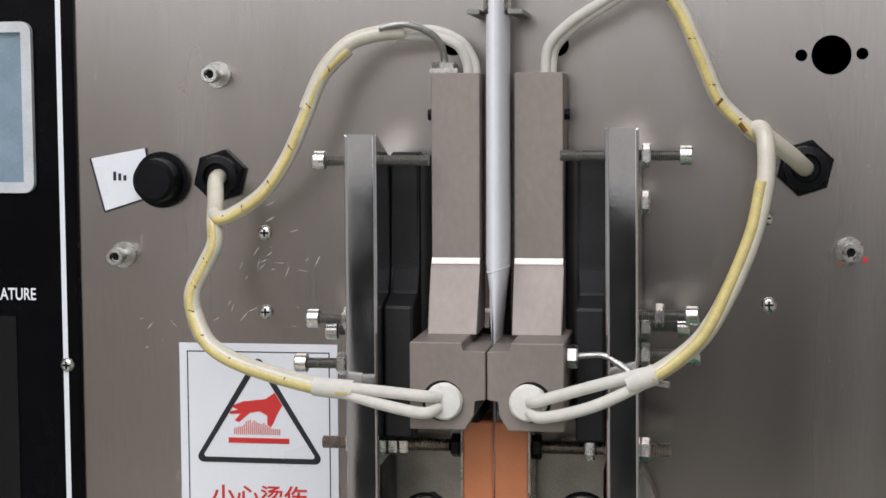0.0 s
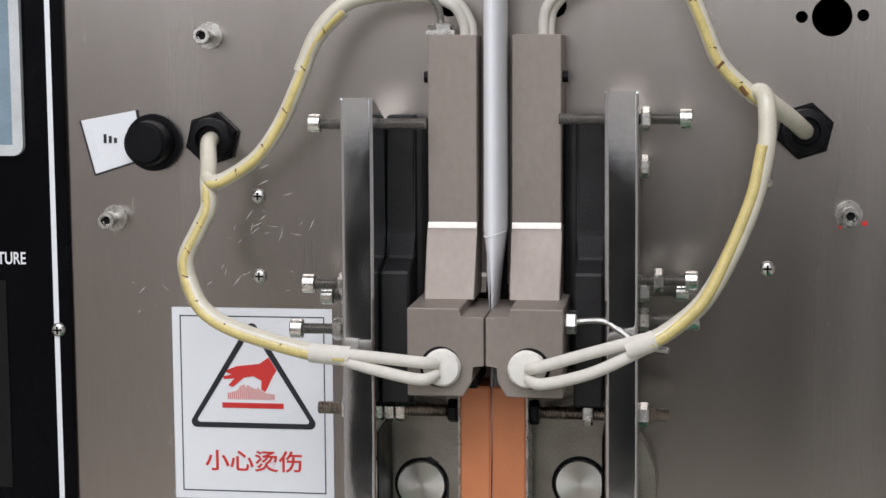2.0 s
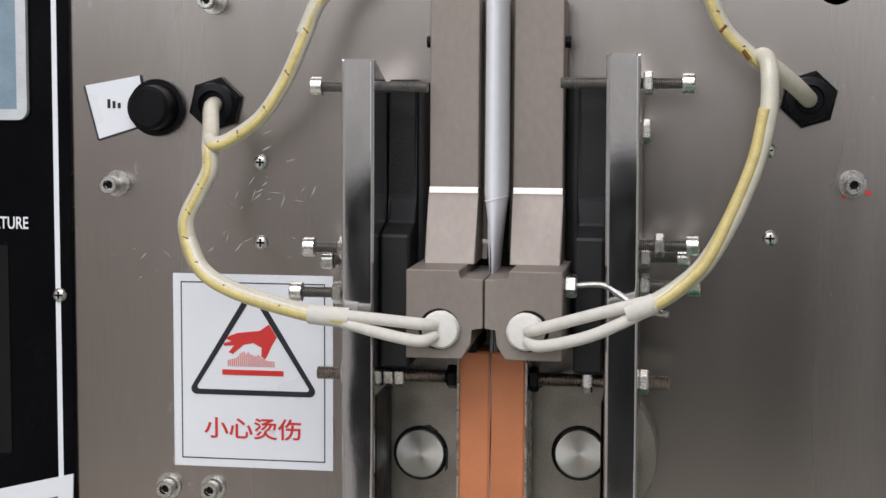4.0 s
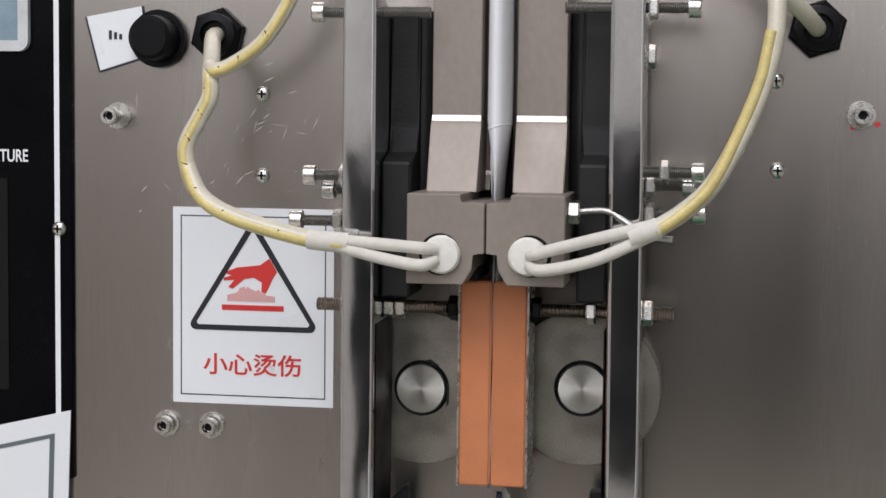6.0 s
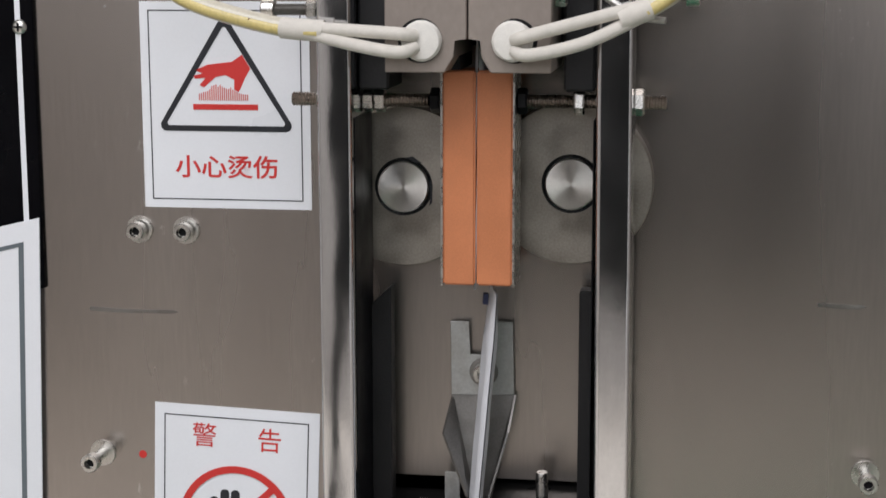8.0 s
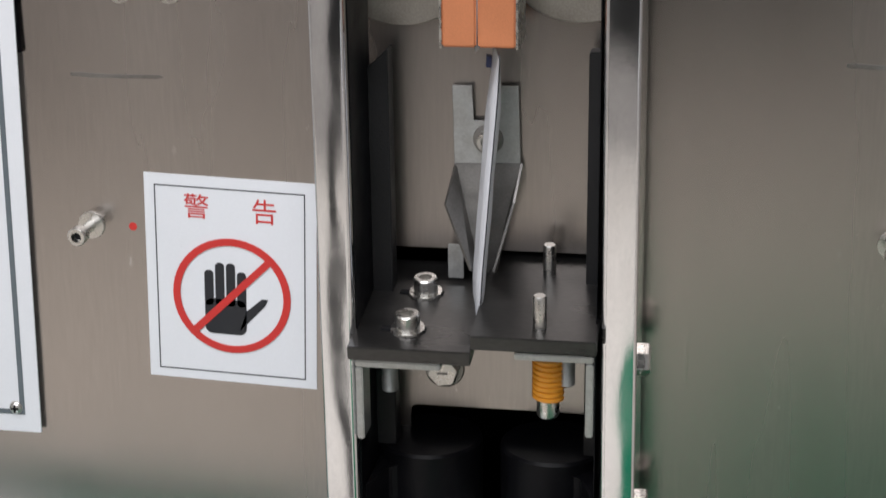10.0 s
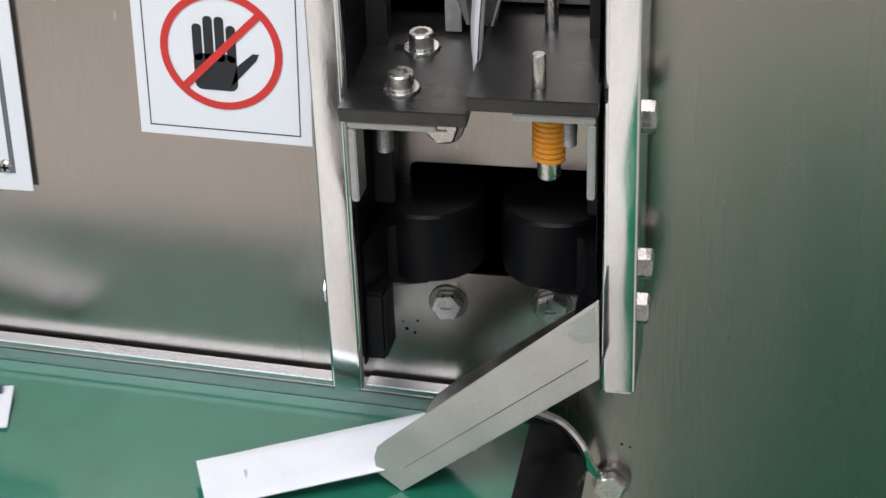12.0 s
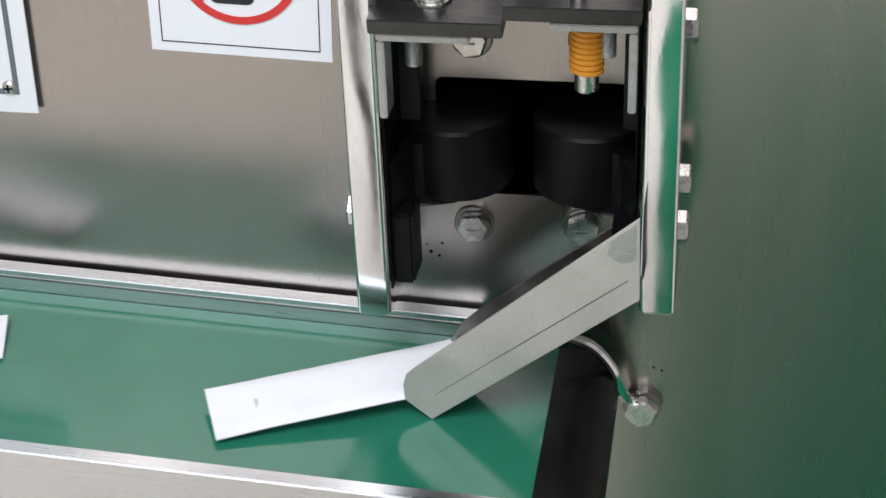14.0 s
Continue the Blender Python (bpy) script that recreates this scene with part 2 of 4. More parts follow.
def sweep(points, r, seg=12, steps=10, bm=None, r_end=None):
    """A round cable along a smooth line through points."""
    pts = [Vector(p) for p in points]
    line = []
    for i in range(len(pts) - 1):
        p0, p1, p2, p3 = pts[max(0, i - 1)], pts[i], pts[i + 1], pts[min(len(pts) - 1, i + 2)]
        for k in range(steps):
            t = k / steps
            line.append(0.5 * ((2 * p1) + (p2 - p0) * t + (2 * p0 - 5 * p1 + 4 * p2 - p3) * t * t + (3 * p1 - p0 - 3 * p2 + p3) * t ** 3))
    line.append(pts[-1])
    b = bmesh.new()
    rings = []
    up = Vector((0, -1, 0.01))
    for i, p in enumerate(line):
        d = (line[min(i + 1, len(line) - 1)] - line[max(i - 1, 0)]).normalized()
        s = d.cross(up).normalized()
        u = s.cross(d).normalized()
        rr = r if r_end is None else r + (r_end - r) * i / (len(line) - 1)
        rings.append([b.verts.new(p + rr * (s * math.cos(2 * math.pi * k / seg) + u * math.sin(2 * math.pi * k / seg))) for k in range(seg)])
    for a, c in zip(rings, rings[1:]):
        for k in range(seg):
            b.faces.new((a[k], a[(k + 1) % seg], c[(k + 1) % seg], c[k]))
    b.faces.new(rings[0])
    b.faces.new(list(reversed(rings[-1])))
    return merge(bm, b)


def sheet_with_holes(outline, holes, y0, y1):
    """An upright sheet in x and z with openings through it."""
    b = bmesh.new()
    edges = []
    for loop in [outline] + holes:
        vs = [b.verts.new((x, y0, z)) for x, z in loop]
        edges += [b.edges.new((vs[i], vs[(i + 1) % len(vs)])) for i in range(len(vs))]
    bmesh.ops.triangle_fill(b, use_beauty=True, edges=edges)
    g = bmesh.ops.extrude_face_region(b, geom=list(b.faces))
    bmesh.ops.translate(b, vec=(0, y1 - y0, 0), verts=[v for v in g["geom"] if isinstance(v, bmesh.types.BMVert)])
    return b


def ring(cx, cz, r, n=28):
    return [(cx + r * math.cos(2 * math.pi * k / n), cz + r * math.sin(2 * math.pi * k / n)) for k in range(n)]


def rect(x0, x1, z0, z1, r=0.0, n=5):
    if not r:
        return [(x0, z0), (x1, z0), (x1, z1), (x0, z1)]
    out = []
    for cx, cz, a in ((x1 - r, z0 + r, -90), (x1 - r, z1 - r, 0), (x0 + r, z1 - r, 90), (x0 + r, z0 + r, 180)):
        for k in range(n + 1):
            t = radians(a + 90 * k / n)
            out.append((cx + r * math.cos(t), cz + r * math.sin(t)))
    return out


def writing(name, text, x, z, y, size, material, parent, align="CENTER", stretch=1.0):
    """Lettering that stands on a sheet facing -y."""
    cu = bpy.data.curves.new(name, "FONT")
    cu.body, cu.size, cu.align_x, cu.align_y, cu.extrude, cu.offset = text, size, align, "CENTER", 0.0001, size * (0.014 if size < 0.0135 else 0.0)
    tmp = bpy.data.objects.new("tmp", cu)
    me = bpy.data.meshes.new_from_object(tmp)
    bpy.data.objects.remove(tmp)
    ob = new(name, me)
    me.materials.clear()
    me.materials.append(material)
    ob.matrix_basis = Matrix.Translation((x, y, z)) @ Matrix.Rotation(radians(90), 4, "X") @ Matrix.Diagonal((stretch, 1, 1, 1))
    ob.parent = parent
    return ob


# ---------- room and machine body ----------
C = 0.005          # middle line of the machine
PIVOT_Y = 0.019    # hinge line, behind the front panel
PIVOT_U = 0.035
SWING = {-1: 20.8, 1: 18.4}
PITCH = 0.143      # length of one pack


def room():
    def wall(name, bm, m, label, cat="wall"):
        tagged(part(name, bm, m), label, cat, kind="structure")
    z0 = -1.15
    wall("floor", box(-3, 3, -3.3, 1.5, z0 - 0.07, z0, 0), CONCRETE, "beige concrete workshop floor", "floor")
    wall("walkway", box(0.0, 0.86, -2.1, 1.4, z0 + 0.002, z0 + 0.006, 0), FLOORM, "green epoxy painted walkway on the floor", "floor")
    wall("ceiling", box(-3, 3, -3.3, 1.5, 1.95, 2.02, 0), CEILM, "plain white workshop ceiling", "ceiling")
    wall("wall_south", box(-3, 3, -3.3, -3.2, z0, 1.95, 0), WALLM, "plain light grey workshop wall")
    wall("wall_north", box(-3, 3, 1.5, 1.6, z0, 1.95, 0), WALLM, "plain light grey workshop wall")
    wall("wall_east", box(3, 3.1, -3.2, 1.5, z0, 1.95, 0), WALLM, "plain light grey workshop wall")
    wall("wall_west", box(-3.1, -3, -3.2, 1.5, z0, 1.95, 0), WALLM, "plain light grey workshop wall")


def workbench():
    """Unseen dark bench added opposite the machine, so the polished parts mirror something dark."""
    t = thing("workbench", (0, -1.35, -1.15), "unseen dark grey bench added to darken reflections in the polished parts", "workbench")
    m = mat("dark_grey_paint", (0.030, 0.031, 0.034), 0.55, 0.0, 0.1, 8, 0.0)
    part("worktop", box(-0.36, 0.97, -0.06, 0.16, 1.08, 1.12, 0.004), m, t)
    part("drawer_box", box(-0.34, 0.95, -0.05, 0.14, 0.70, 1.078, 0.002), m, t)
    for k in range(3):
        x = -0.335 + 0.43 * k
        d = part("drawer", box(x, x + 0.425, 0.141, 0.152, 0.71, 1.07, 0.002), m, t)
        part("handle", box(x + 0.16, x + 0.26, 0.152, 0.166, 0.98, 0.99, 0.002), BOLT, d)
    for x in (-0.34, 0.91):
        for y in (-0.04, 0.10):
            part("leg", box(x, x + 0.04, y, y + 0.03, 0.0, 0.698, 0.001), m, t)


def machine_panel():
    holes = [ring(0.1803, 0.1066, 0.0105), ring(0.1963, 0.1071, 0.0032, 16), ring(0.1646, 0.1065, 0.0032, 16),
             ring(-0.023, 0.1145, 0.0062, 20), ring(0.0345, 0.1135, 0.0062, 20),
             rect(-0.040, 0.056, -0.462, -0.397, 0.004), rect(-0.064, 0.076, -0.332, -0.308, 0.004)]
    p = tagged(part("machine_panel", sheet_with_holes(rect(-0.62, 0.56, -1.14, 0.62), holes, 0.0, 0.0025), STEEL),
               "brushed stainless steel machine front panel with scratches", "panel", kind="structure")
    # closed box behind the openings, its shade given by the near-black colour
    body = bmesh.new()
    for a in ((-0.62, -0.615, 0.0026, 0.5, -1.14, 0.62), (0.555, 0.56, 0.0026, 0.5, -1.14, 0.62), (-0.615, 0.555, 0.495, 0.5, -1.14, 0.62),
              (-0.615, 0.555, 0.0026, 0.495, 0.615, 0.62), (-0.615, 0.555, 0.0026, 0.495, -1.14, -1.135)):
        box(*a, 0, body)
    tagged(part("machine_cabinet", body, HOLE), "closed inside of the machine cabinet, its shade coloured near-black", "cabinet", kind="structure")
    # worn line marks on the sheet
    for x0, x1, z in ((-0.2165, -0.1655, -0.2217), (0.1760, 0.2010, -0.2080)):
        part("scuff_mark", prism([(x0, z - 0.0004), (x0 + 0.012, z - 0.0012), (x1 - 0.004, z - 0.0010), (x1, z), (x1 - 0.003, z + 0.0011), (x0 + 0.02, z + 0.0008), (x0 + 0.004, z + 0.0016), (x0, z + 0.0014)], "y", -0.0003, 0.0, 0), DULL, p, "dull rubbed line mark")
    rnd = random.Random(11)
    for cx, cz, n in ((-0.128, -0.012, 16), (-0.140, -0.040, 8), (-0.195, -0.045, 9), (-0.118, 0.008, 5)):
        for k in range(n):
            x, z, a, h = cx + rnd.gauss(0, 0.014), cz + rnd.gauss(0, 0.009), rnd.gauss(0.5, 0.7), rnd.uniform(0.0012, 0.0042)
            dx, dz = h * math.cos(a), h * math.sin(a)
            w = rnd.uniform(0.00005, 0.00016)
            part("scratch", prism([(x - dx, z - dz), (x + 0.2 * dx + w, z + 0.1 * dz - 2 * w), (x + dx, z + dz), (x + 0.1 * dx, z + 0.25 * dz + w)], "y", -0.0002, 0.0, 0), SCRATCH, p)
    part("paint_spot", lathe([(0, 0.0003), (0.0022, 0.0003), (0.0024, 0)], (-0.1888, 0, -0.3034), (0, -1, 0), 9), RED, p, "small red paint spot")
    for x, z, w in ((0.1994, -0.0027, 0.0016), (0.1868, -0.0046, 0.0012)):
        part("paint_spot", prism([(x - w, z - 0.4 * w), (x, z - w), (x + 1.2 * w, z - 0.2 * w), (x + 0.5 * w, z + w), (x - 0.6 * w, z + 0.7 * w)], "y", -0.0003, 0.0, 0), RED, p, "small red paint spot")
    for x, z, w in ((-0.0457, -0.4991, 0.0011), (-0.0395, -0.4936, 0.0008), (-0.0413, -0.5013, 0.0009), (-0.0477, -0.4947, 0.0006), (0.0733, -0.5641, 0.0008), (0.0778, -0.5657, 0.0007)):
        part("oil_speck", lathe([(0, 0.0002), (w, 0.0002), (w * 1.05, 0)], (x, 0, z), (0, -1, 0), 7), HOLE, p, "dark oil speck")


# ---------- fasteners on the panel ----------
def panel_screw(x, z, r=0.0042, y=0.0):
    t = thing("panel_screw", (x, y, z), "small domed steel cross-slot screw in the panel", "screw", "cross-slot panel screws")
    part("head", lathe([(0, 0.0022), (r * 0.5, 0.0020), (r * 0.85, 0.0012), (r, 0.0), (0, 0)], (0, 0, 0), (0, -1, 0), 20), BOLT, t, smooth=True)
    b = box(-r * 0.55, r * 0.55, -0.0026, -0.0015, -0.0005, 0.0005, 0)
    box(-0.0005, 0.0005, -0.0026, -0.0015, -r * 0.55, r * 0.55, 0, b)
    part("cross_slot", b, HOLE, t, "dark cross-shaped slot")


def panel_cap_screw(x, z, tall=0.004, r=0.005, washer=True, tilt=0.0):
    t = thing("cap_screw", (x, 0, z), "steel socket cap screw standing out of the panel", "screw", "socket cap screws on the panel")
    if washer:
        part("washer", lathe([(0, 0.0012), (r * 1.45, 0.0012), (r * 1.5, 0.0008), (r * 1.5, 0), (0, 0)], (0, 0, 0), (0, -1, 0), 24), BOLT, t)
    part("shank", lathe([(r * 0.6, 0.001), (r * 0.6, tall)], (0, 0, 0), (0, -1, 0), 14), BOLT, t, smooth=True)
    part("head", cap_head(r, (0, -tall, 0), (tilt, -1, tilt * 0.4)), BOLT, t, smooth=True)
    part("socket", lathe([(0, 0.0), (r * 0.5, 0.0)], (0, -tall - r * 0.66, 0), (0, -1, 0), 6), HOLE, t, "dark hexagon socket")


def hex_bolt(x, z, r=0.0088, y=0.0, turn=0.2):
    t = thing("hex_bolt", (x, y, z), "steel hexagon bolt with a washer in the panel", "bolt", "hexagon bolts on the lower panel")
    part("washer", lathe([(0, 0.0016), (r * 1.14, 0.0016), (r * 1.2, 0.001), (r * 1.2, 0), (0, 0)], (0, 0, 0), (0, -1, 0), 26), DULL, t)
    part("head", hexagon(r, 0.0016, 0.0075, (0, 0, 0), (0, -1, 0), turn), BOLT, t)
    part("stamp", box(-r * 0.35, r * 0.3, -0.0077, -0.0074, -0.0008, 0.0004, 0), DULL, t, "worn strength mark")


def cable_gland(x, z, r=0.0155):
    t = thing("cable_gland", (x, 0, z), "black plastic hexagon cable gland in the panel", "cable gland", "cable glands")
    part("nut", hexagon(r, 0, 0.006, (0, 0, 0), (0, -1, 0), 0.3), BLACK, t)
    part("collar", lathe([(r * 0.78, 0.006), (r * 0.74, 0.010), (r * 0.5, 0.011), (r * 0.46, 0.007), (0, 0.007)], (0, 0, 0), (0, -1, 0), 24), BLACK, t, smooth=True)


def black_knob(x, z):
    t = thing("black_knob", (x, 0, z), "black round rotary knob on the panel", "knob")
    part("base", lathe([(0.016, 0), (0.016, 0.004), (0, 0.004)], (0, 0, 0), (0, -1, 0), 28), BLACK, t, smooth=True)
    part("cap", lathe([(0.013, 0.004), (0.012, 0.018), (0.010, 0.020), (0, 0.020)], (0, 0, 0), (0, -1, 0), 28), BLACK, t, smooth=True)


# ---------- signs and control panel ----------
def frame_strip(x0, x1, z0, z1, w, y0, y1, r=0.0):
    return sheet_with_holes(rect(x0, x1, z0, z1, r), [rect(x0 + w, x1 - w, z0 + w, z1 - w, max(0, r - w))], y0, y1)


def burn_sign():
    x0, x1, z0, z1 = -0.1824, -0.0899, -0.1636, -0.0532
    t = thing("warning_sign", (0, 0, 0), "white hot surface warning sticker with red pictogram", "sign")
    part("sheet", box(x0, x1, -0.0006, -0.0001, z0, z1, 0), VINYL, t)
    part("border", frame_strip(x0 + 0.0045, x1 - 0.0045, z0 + 0.0045, z1 - 0.0045, 0.0006, -0.0008, -0.0006), INK, t, "thin black border line")
    cx = (x0 + x1) / 2

    def tri(h, top, bot, r):
        out = []
        for px, pz, a in ((cx - h, bot, 150), (cx + h, bot, 270), (cx, top, 30)):
            for k in range(7):
                an = radians(a + 120 * k / 6)
                out.append((px + r * math.cos(an), pz + r * math.sin(an)))
        return out

    part("triangle", sheet_with_holes(tri(0.0328, -0.0650, -0.1188, 0.0032), [tri(0.0310, -0.0680, -0.1176, 0.0014)], -0.0009, -0.0006), INK, t, "black rounded warning triangle")
    pict = [(-0.0165, -0.0895), (-0.009, -0.0865), (0.004, -0.0850), (0.0095, -0.0812), (0.0140, -0.0885), (0.0110, -0.0935), (0.0085, -0.0990), (0.0072, -0.1010),
            (0.0050, -0.0995), (0.0052, -0.0945), (0.0005, -0.0920), (-0.0050, -0.0930), (-0.0115, -0.0985), (-0.0140, -0.0975), (-0.0105, -0.0935), (-0.0165, -0.0940), (-0.0172, -0.0925), (-0.0120, -0.0912)]
    part("pictogram", prism([(cx + a, b) for a, b in pict], "y", -0.0009, -0.0006, 0), RED, t, "plain red warning shape")
    heat = None
    rnd = random.Random(4)
    for k in range(24):
        x = cx - 0.0145 + k * 0.00115
        h = 0.003 + 0.006 * math.exp(-((k - 10) / 7.0) ** 2) * rnd.uniform(0.6, 1.1)
        heat = box(x, x + 0.0006, -0.0009, -0.0006, -0.1055, -0.1055 + h, 0, heat)
    part("heat_lines", heat, mat("pale_red_ink", (0.68, 0.20, 0.17), 0.45), t, "fine pale red heat lines")
    part("hot_bar", box(cx - 0.0178, cx + 0.0178, -0.0009, -0.0006, -0.1105, -0.1075, 0), RED, t, "red bar")
    writing("lettering", "小心烫伤", cx, -0.1420, -0.0008, 0.0128, RED, t, stretch=1.12)


def stop_sign():
    x0, x1, z0, z1 = -0.0470, 0.0465, -0.0578, 0.0578
    t = thing("warning_sign", (-0.1357, 0, -0.3322), "white prohibition sticker with red ring and black pictogram", "sign")
    t.rotation_euler = (0, radians(2.1), 0)
    part("sheet", box(x0, x1, -0.0006, -0.0001, z0, z1, 0), VINYL, t)
    part("border", frame_strip(x0 + 0.0055, x1 - 0.006, z0 + 0.005, z1 - 0.006, 0.0006, -0.0008, -0.0006), INK, t, "thin black border line")
    cx, cz = 0.0, -0.0080
    b = prism(rect(cx - 0.015, cx + 0.008, cz - 0.022, cz - 0.002, 0.004), "y", -0.0009, -0.0006, 0)
    for k, h in enumerate((0.014, 0.0185, 0.0185, 0.014)):
        xx = cx - 0.0150 + k * 0.0060
        prism(rect(xx, xx + 0.0050, cz - 0.006, cz + h, 0.0022), "y", -0.0009, -0.0006, 0, b)
    prism([(cx + 0.004, cz - 0.020), (cx + 0.0185, cz - 0.004), (cx + 0.0200, cz - 0.0005), (cx + 0.0165, cz - 0.0005), (cx + 0.008, cz - 0.008)], "y", -0.0009, -0.0006, 0, b)
    part("pictogram", b, INK, t, "plain black stop shape")
    part("ring", sheet_with_holes(ring(cx, cz, 0.0325, 48), [ring(cx, cz, 0.0285, 48)], -0.0012, -0.0009), RED, t, "red prohibition ring")
    d = 0.0212
    part("slash", prism([(cx - d - 0.0014, cz - d + 0.0014), (cx - d + 0.0014, cz - d - 0.0014), (cx + d + 0.0014, cz + d - 0.0014), (cx + d - 0.0014, cz + d + 0.0014)], "y", -0.0013, -0.0010, 0), RED, t, "red diagonal bar")
    writing("lettering", "警", cx - 0.0185, 0.0400, -0.0008, 0.0145, RED, t)
    writing("lettering", "告", cx + 0.0185, 0.0395, -0.0008, 0.0145, RED, t)


def name_sign():
    t = thing("notice_plate", (0, 0, 0), "white notice plate with black outline beside the knob", "sign")
    pts = [(-0.2330, 0.052), (-0.2250, 0.0215), (-0.1960, 0.0305), (-0.2000, 0.058)]
    part("sheet", prism(pts, "y", -0.0008, 0.0, 0), VINYL, t)
    b = None
    for (a, c), (e, f) in zip(pts, pts[1:]):
        n = Vector((f - c, a - e)).normalized() * 0.0005
        b = prism([(a - n.x, c - n.y), (e - n.x, f - n.y), (e + n.x, f + n.y), (a + n.x, c + n.y)], "y", -0.0011, -0.0008, 0, b)
    part("outline", b, INK, t)
    b = None
    for k in range(3):
        b = box(-0.2195 + k * 0.003, -0.2178 + k * 0.003, -0.0011, -0.0008, 0.0395, 0.0445 - k * 0.001, 0, b)
    part("print_bars", b, INK, t, "unreadable black print")


def control_panel():
    t = thing("control_panel", (0, 0, 0), "glossy black control panel with white line", "control panel")
    part("face", box(-0.45, -0.2410, -0.0028, -0.0001, -0.2100, 0.40, 0.0004), GLOSS, t)
    part("white_line", box(-0.2512, -0.2482, -0.0031, -0.0028, -0.2100, 0.40, 0), VINYL, t, "white vertical trim line")
    part("display_bezel", frame_strip(-0.40, -0.2650, 0.0325, 0.13, 0.006, -0.0065, -0.0028, 0.006), mat("light_grey_plastic", (0.55, 0.57, 0.58), 0.4), t, "light grey display bezel")
    part("display", box(-0.394, -0.271, -0.0040, -0.0029, 0.0385, 0.124, 0), mat("grey_display", (0.22, 0.30, 0.36), 0.15), t, "blue grey display")
    part("dark_window", box(-0.40, -0.2790, -0.0036, -0.0029, -0.16, -0.0390, 0.0002), mat("smoked_window", (0.004, 0.004, 0.005), 0.08), t, "dark smoked window")
    writing("lettering", "TEMPERATURE", -0.2668, -0.0265, -0.0030, 0.0098, VINYL, t, "RIGHT", 0.72)
    panel_screw(-0.2488, -0.0670, 0.0042, -0.0030)


def notice_board():
    t = thing("notice_plate", (0, 0, 0), "white plate with slate border line and red lettering", "sign")
    part("sheet", prism([(-0.45, -0.2200), (-0.2420, -0.1705), (-0.2505, -0.4260), (-0.45, -0.4260)], "y", -0.0042, -0.0031, 0), VINYL, t)
    part("border", prism([(-0.45, -0.2320), (-0.2515, -0.1840), (-0.2590, -0.4155), (-0.45, -0.4155), (-0.45, -0.4125), (-0.2618, -0.4125), (-0.2545, -0.1870), (-0.45, -0.2350)], "y", -0.0045, -0.0042, 0), SLATE, t, "slate grey border line")
    writing("lettering", "止", -0.2808, -0.2365, -0.0045, 0.0105, RED, t)
    b = box(-0.2960, -0.2915, -0.0045, -0.0042, -0.2400, -0.2330, 0)
    part("print_bars", b, RED, t, "cut off red print")
    panel_screw(-0.2640, -0.4115, 0.0040, -0.0043)


# ---------- fixed parts behind the jaws ----------
def guide_disc(x, z):
    t = thing("guide_disc", (x, 0, z), "large turned steel disc with a bright shaft end", "disc", "shaft discs behind the jaws")
    part("disc", lathe([(0.0418, 0.0), (0.0418, 0.0135), (0.0413, 0.0145), (0.0150, 0.0145), (0.0150, 0.012), (0, 0.012)], (0, 0, 0), (0, -1, 0), 56), DISC, t, smooth=True)
    part("gap_ring", lathe([(0.0134, 0.0142), (0.0152, 0.0147), (0.0152, 0.0125)], (0, 0, 0), (0, -1, 0), 40), BLACK, t, "black gap round the shaft")
    part("shaft_end", lathe([(0.0133, 0.012), (0.0133, 0.0165), (0.0127, 0.0170)] + [(0, 0.0170)], (0, 0, 0), (0, -1, 0), 40),
         turned_shaft(), t, "bright turned shaft end")
    if x < 0:
        for pts in ([(0.0005, 0.0150), (0.0050, 0.0158), (0.0075, 0.0138), (0.0100, 0.0125), (0.0060, 0.0125), (0.0030, 0.0145)], [(0.0138, 0.0040), (0.0152, 0.0010), (0.0150, -0.0080), (0.0135, -0.0100), (0.0140, -0.0030)]):
            part("ink_mark", prism(pts, "y", -0.0149, -0.0145, 0), INK, t, "black marker smear")


def backing_block():
    t = thing("backing_block", (C, 0, -0.038), "black backing block screwed on behind the jaws", "block")
    part("block", box(-0.034, 0.034, -0.0105, -0.0001, -0.037, 0.037, 0.0008), BLACK, t)
    for x in (-0.027, 0.027):
        part("screw", cap_head(0.0030, (x, -0.0085, 0.0), (0, -1, 0)), BLACK, t, smooth=True)


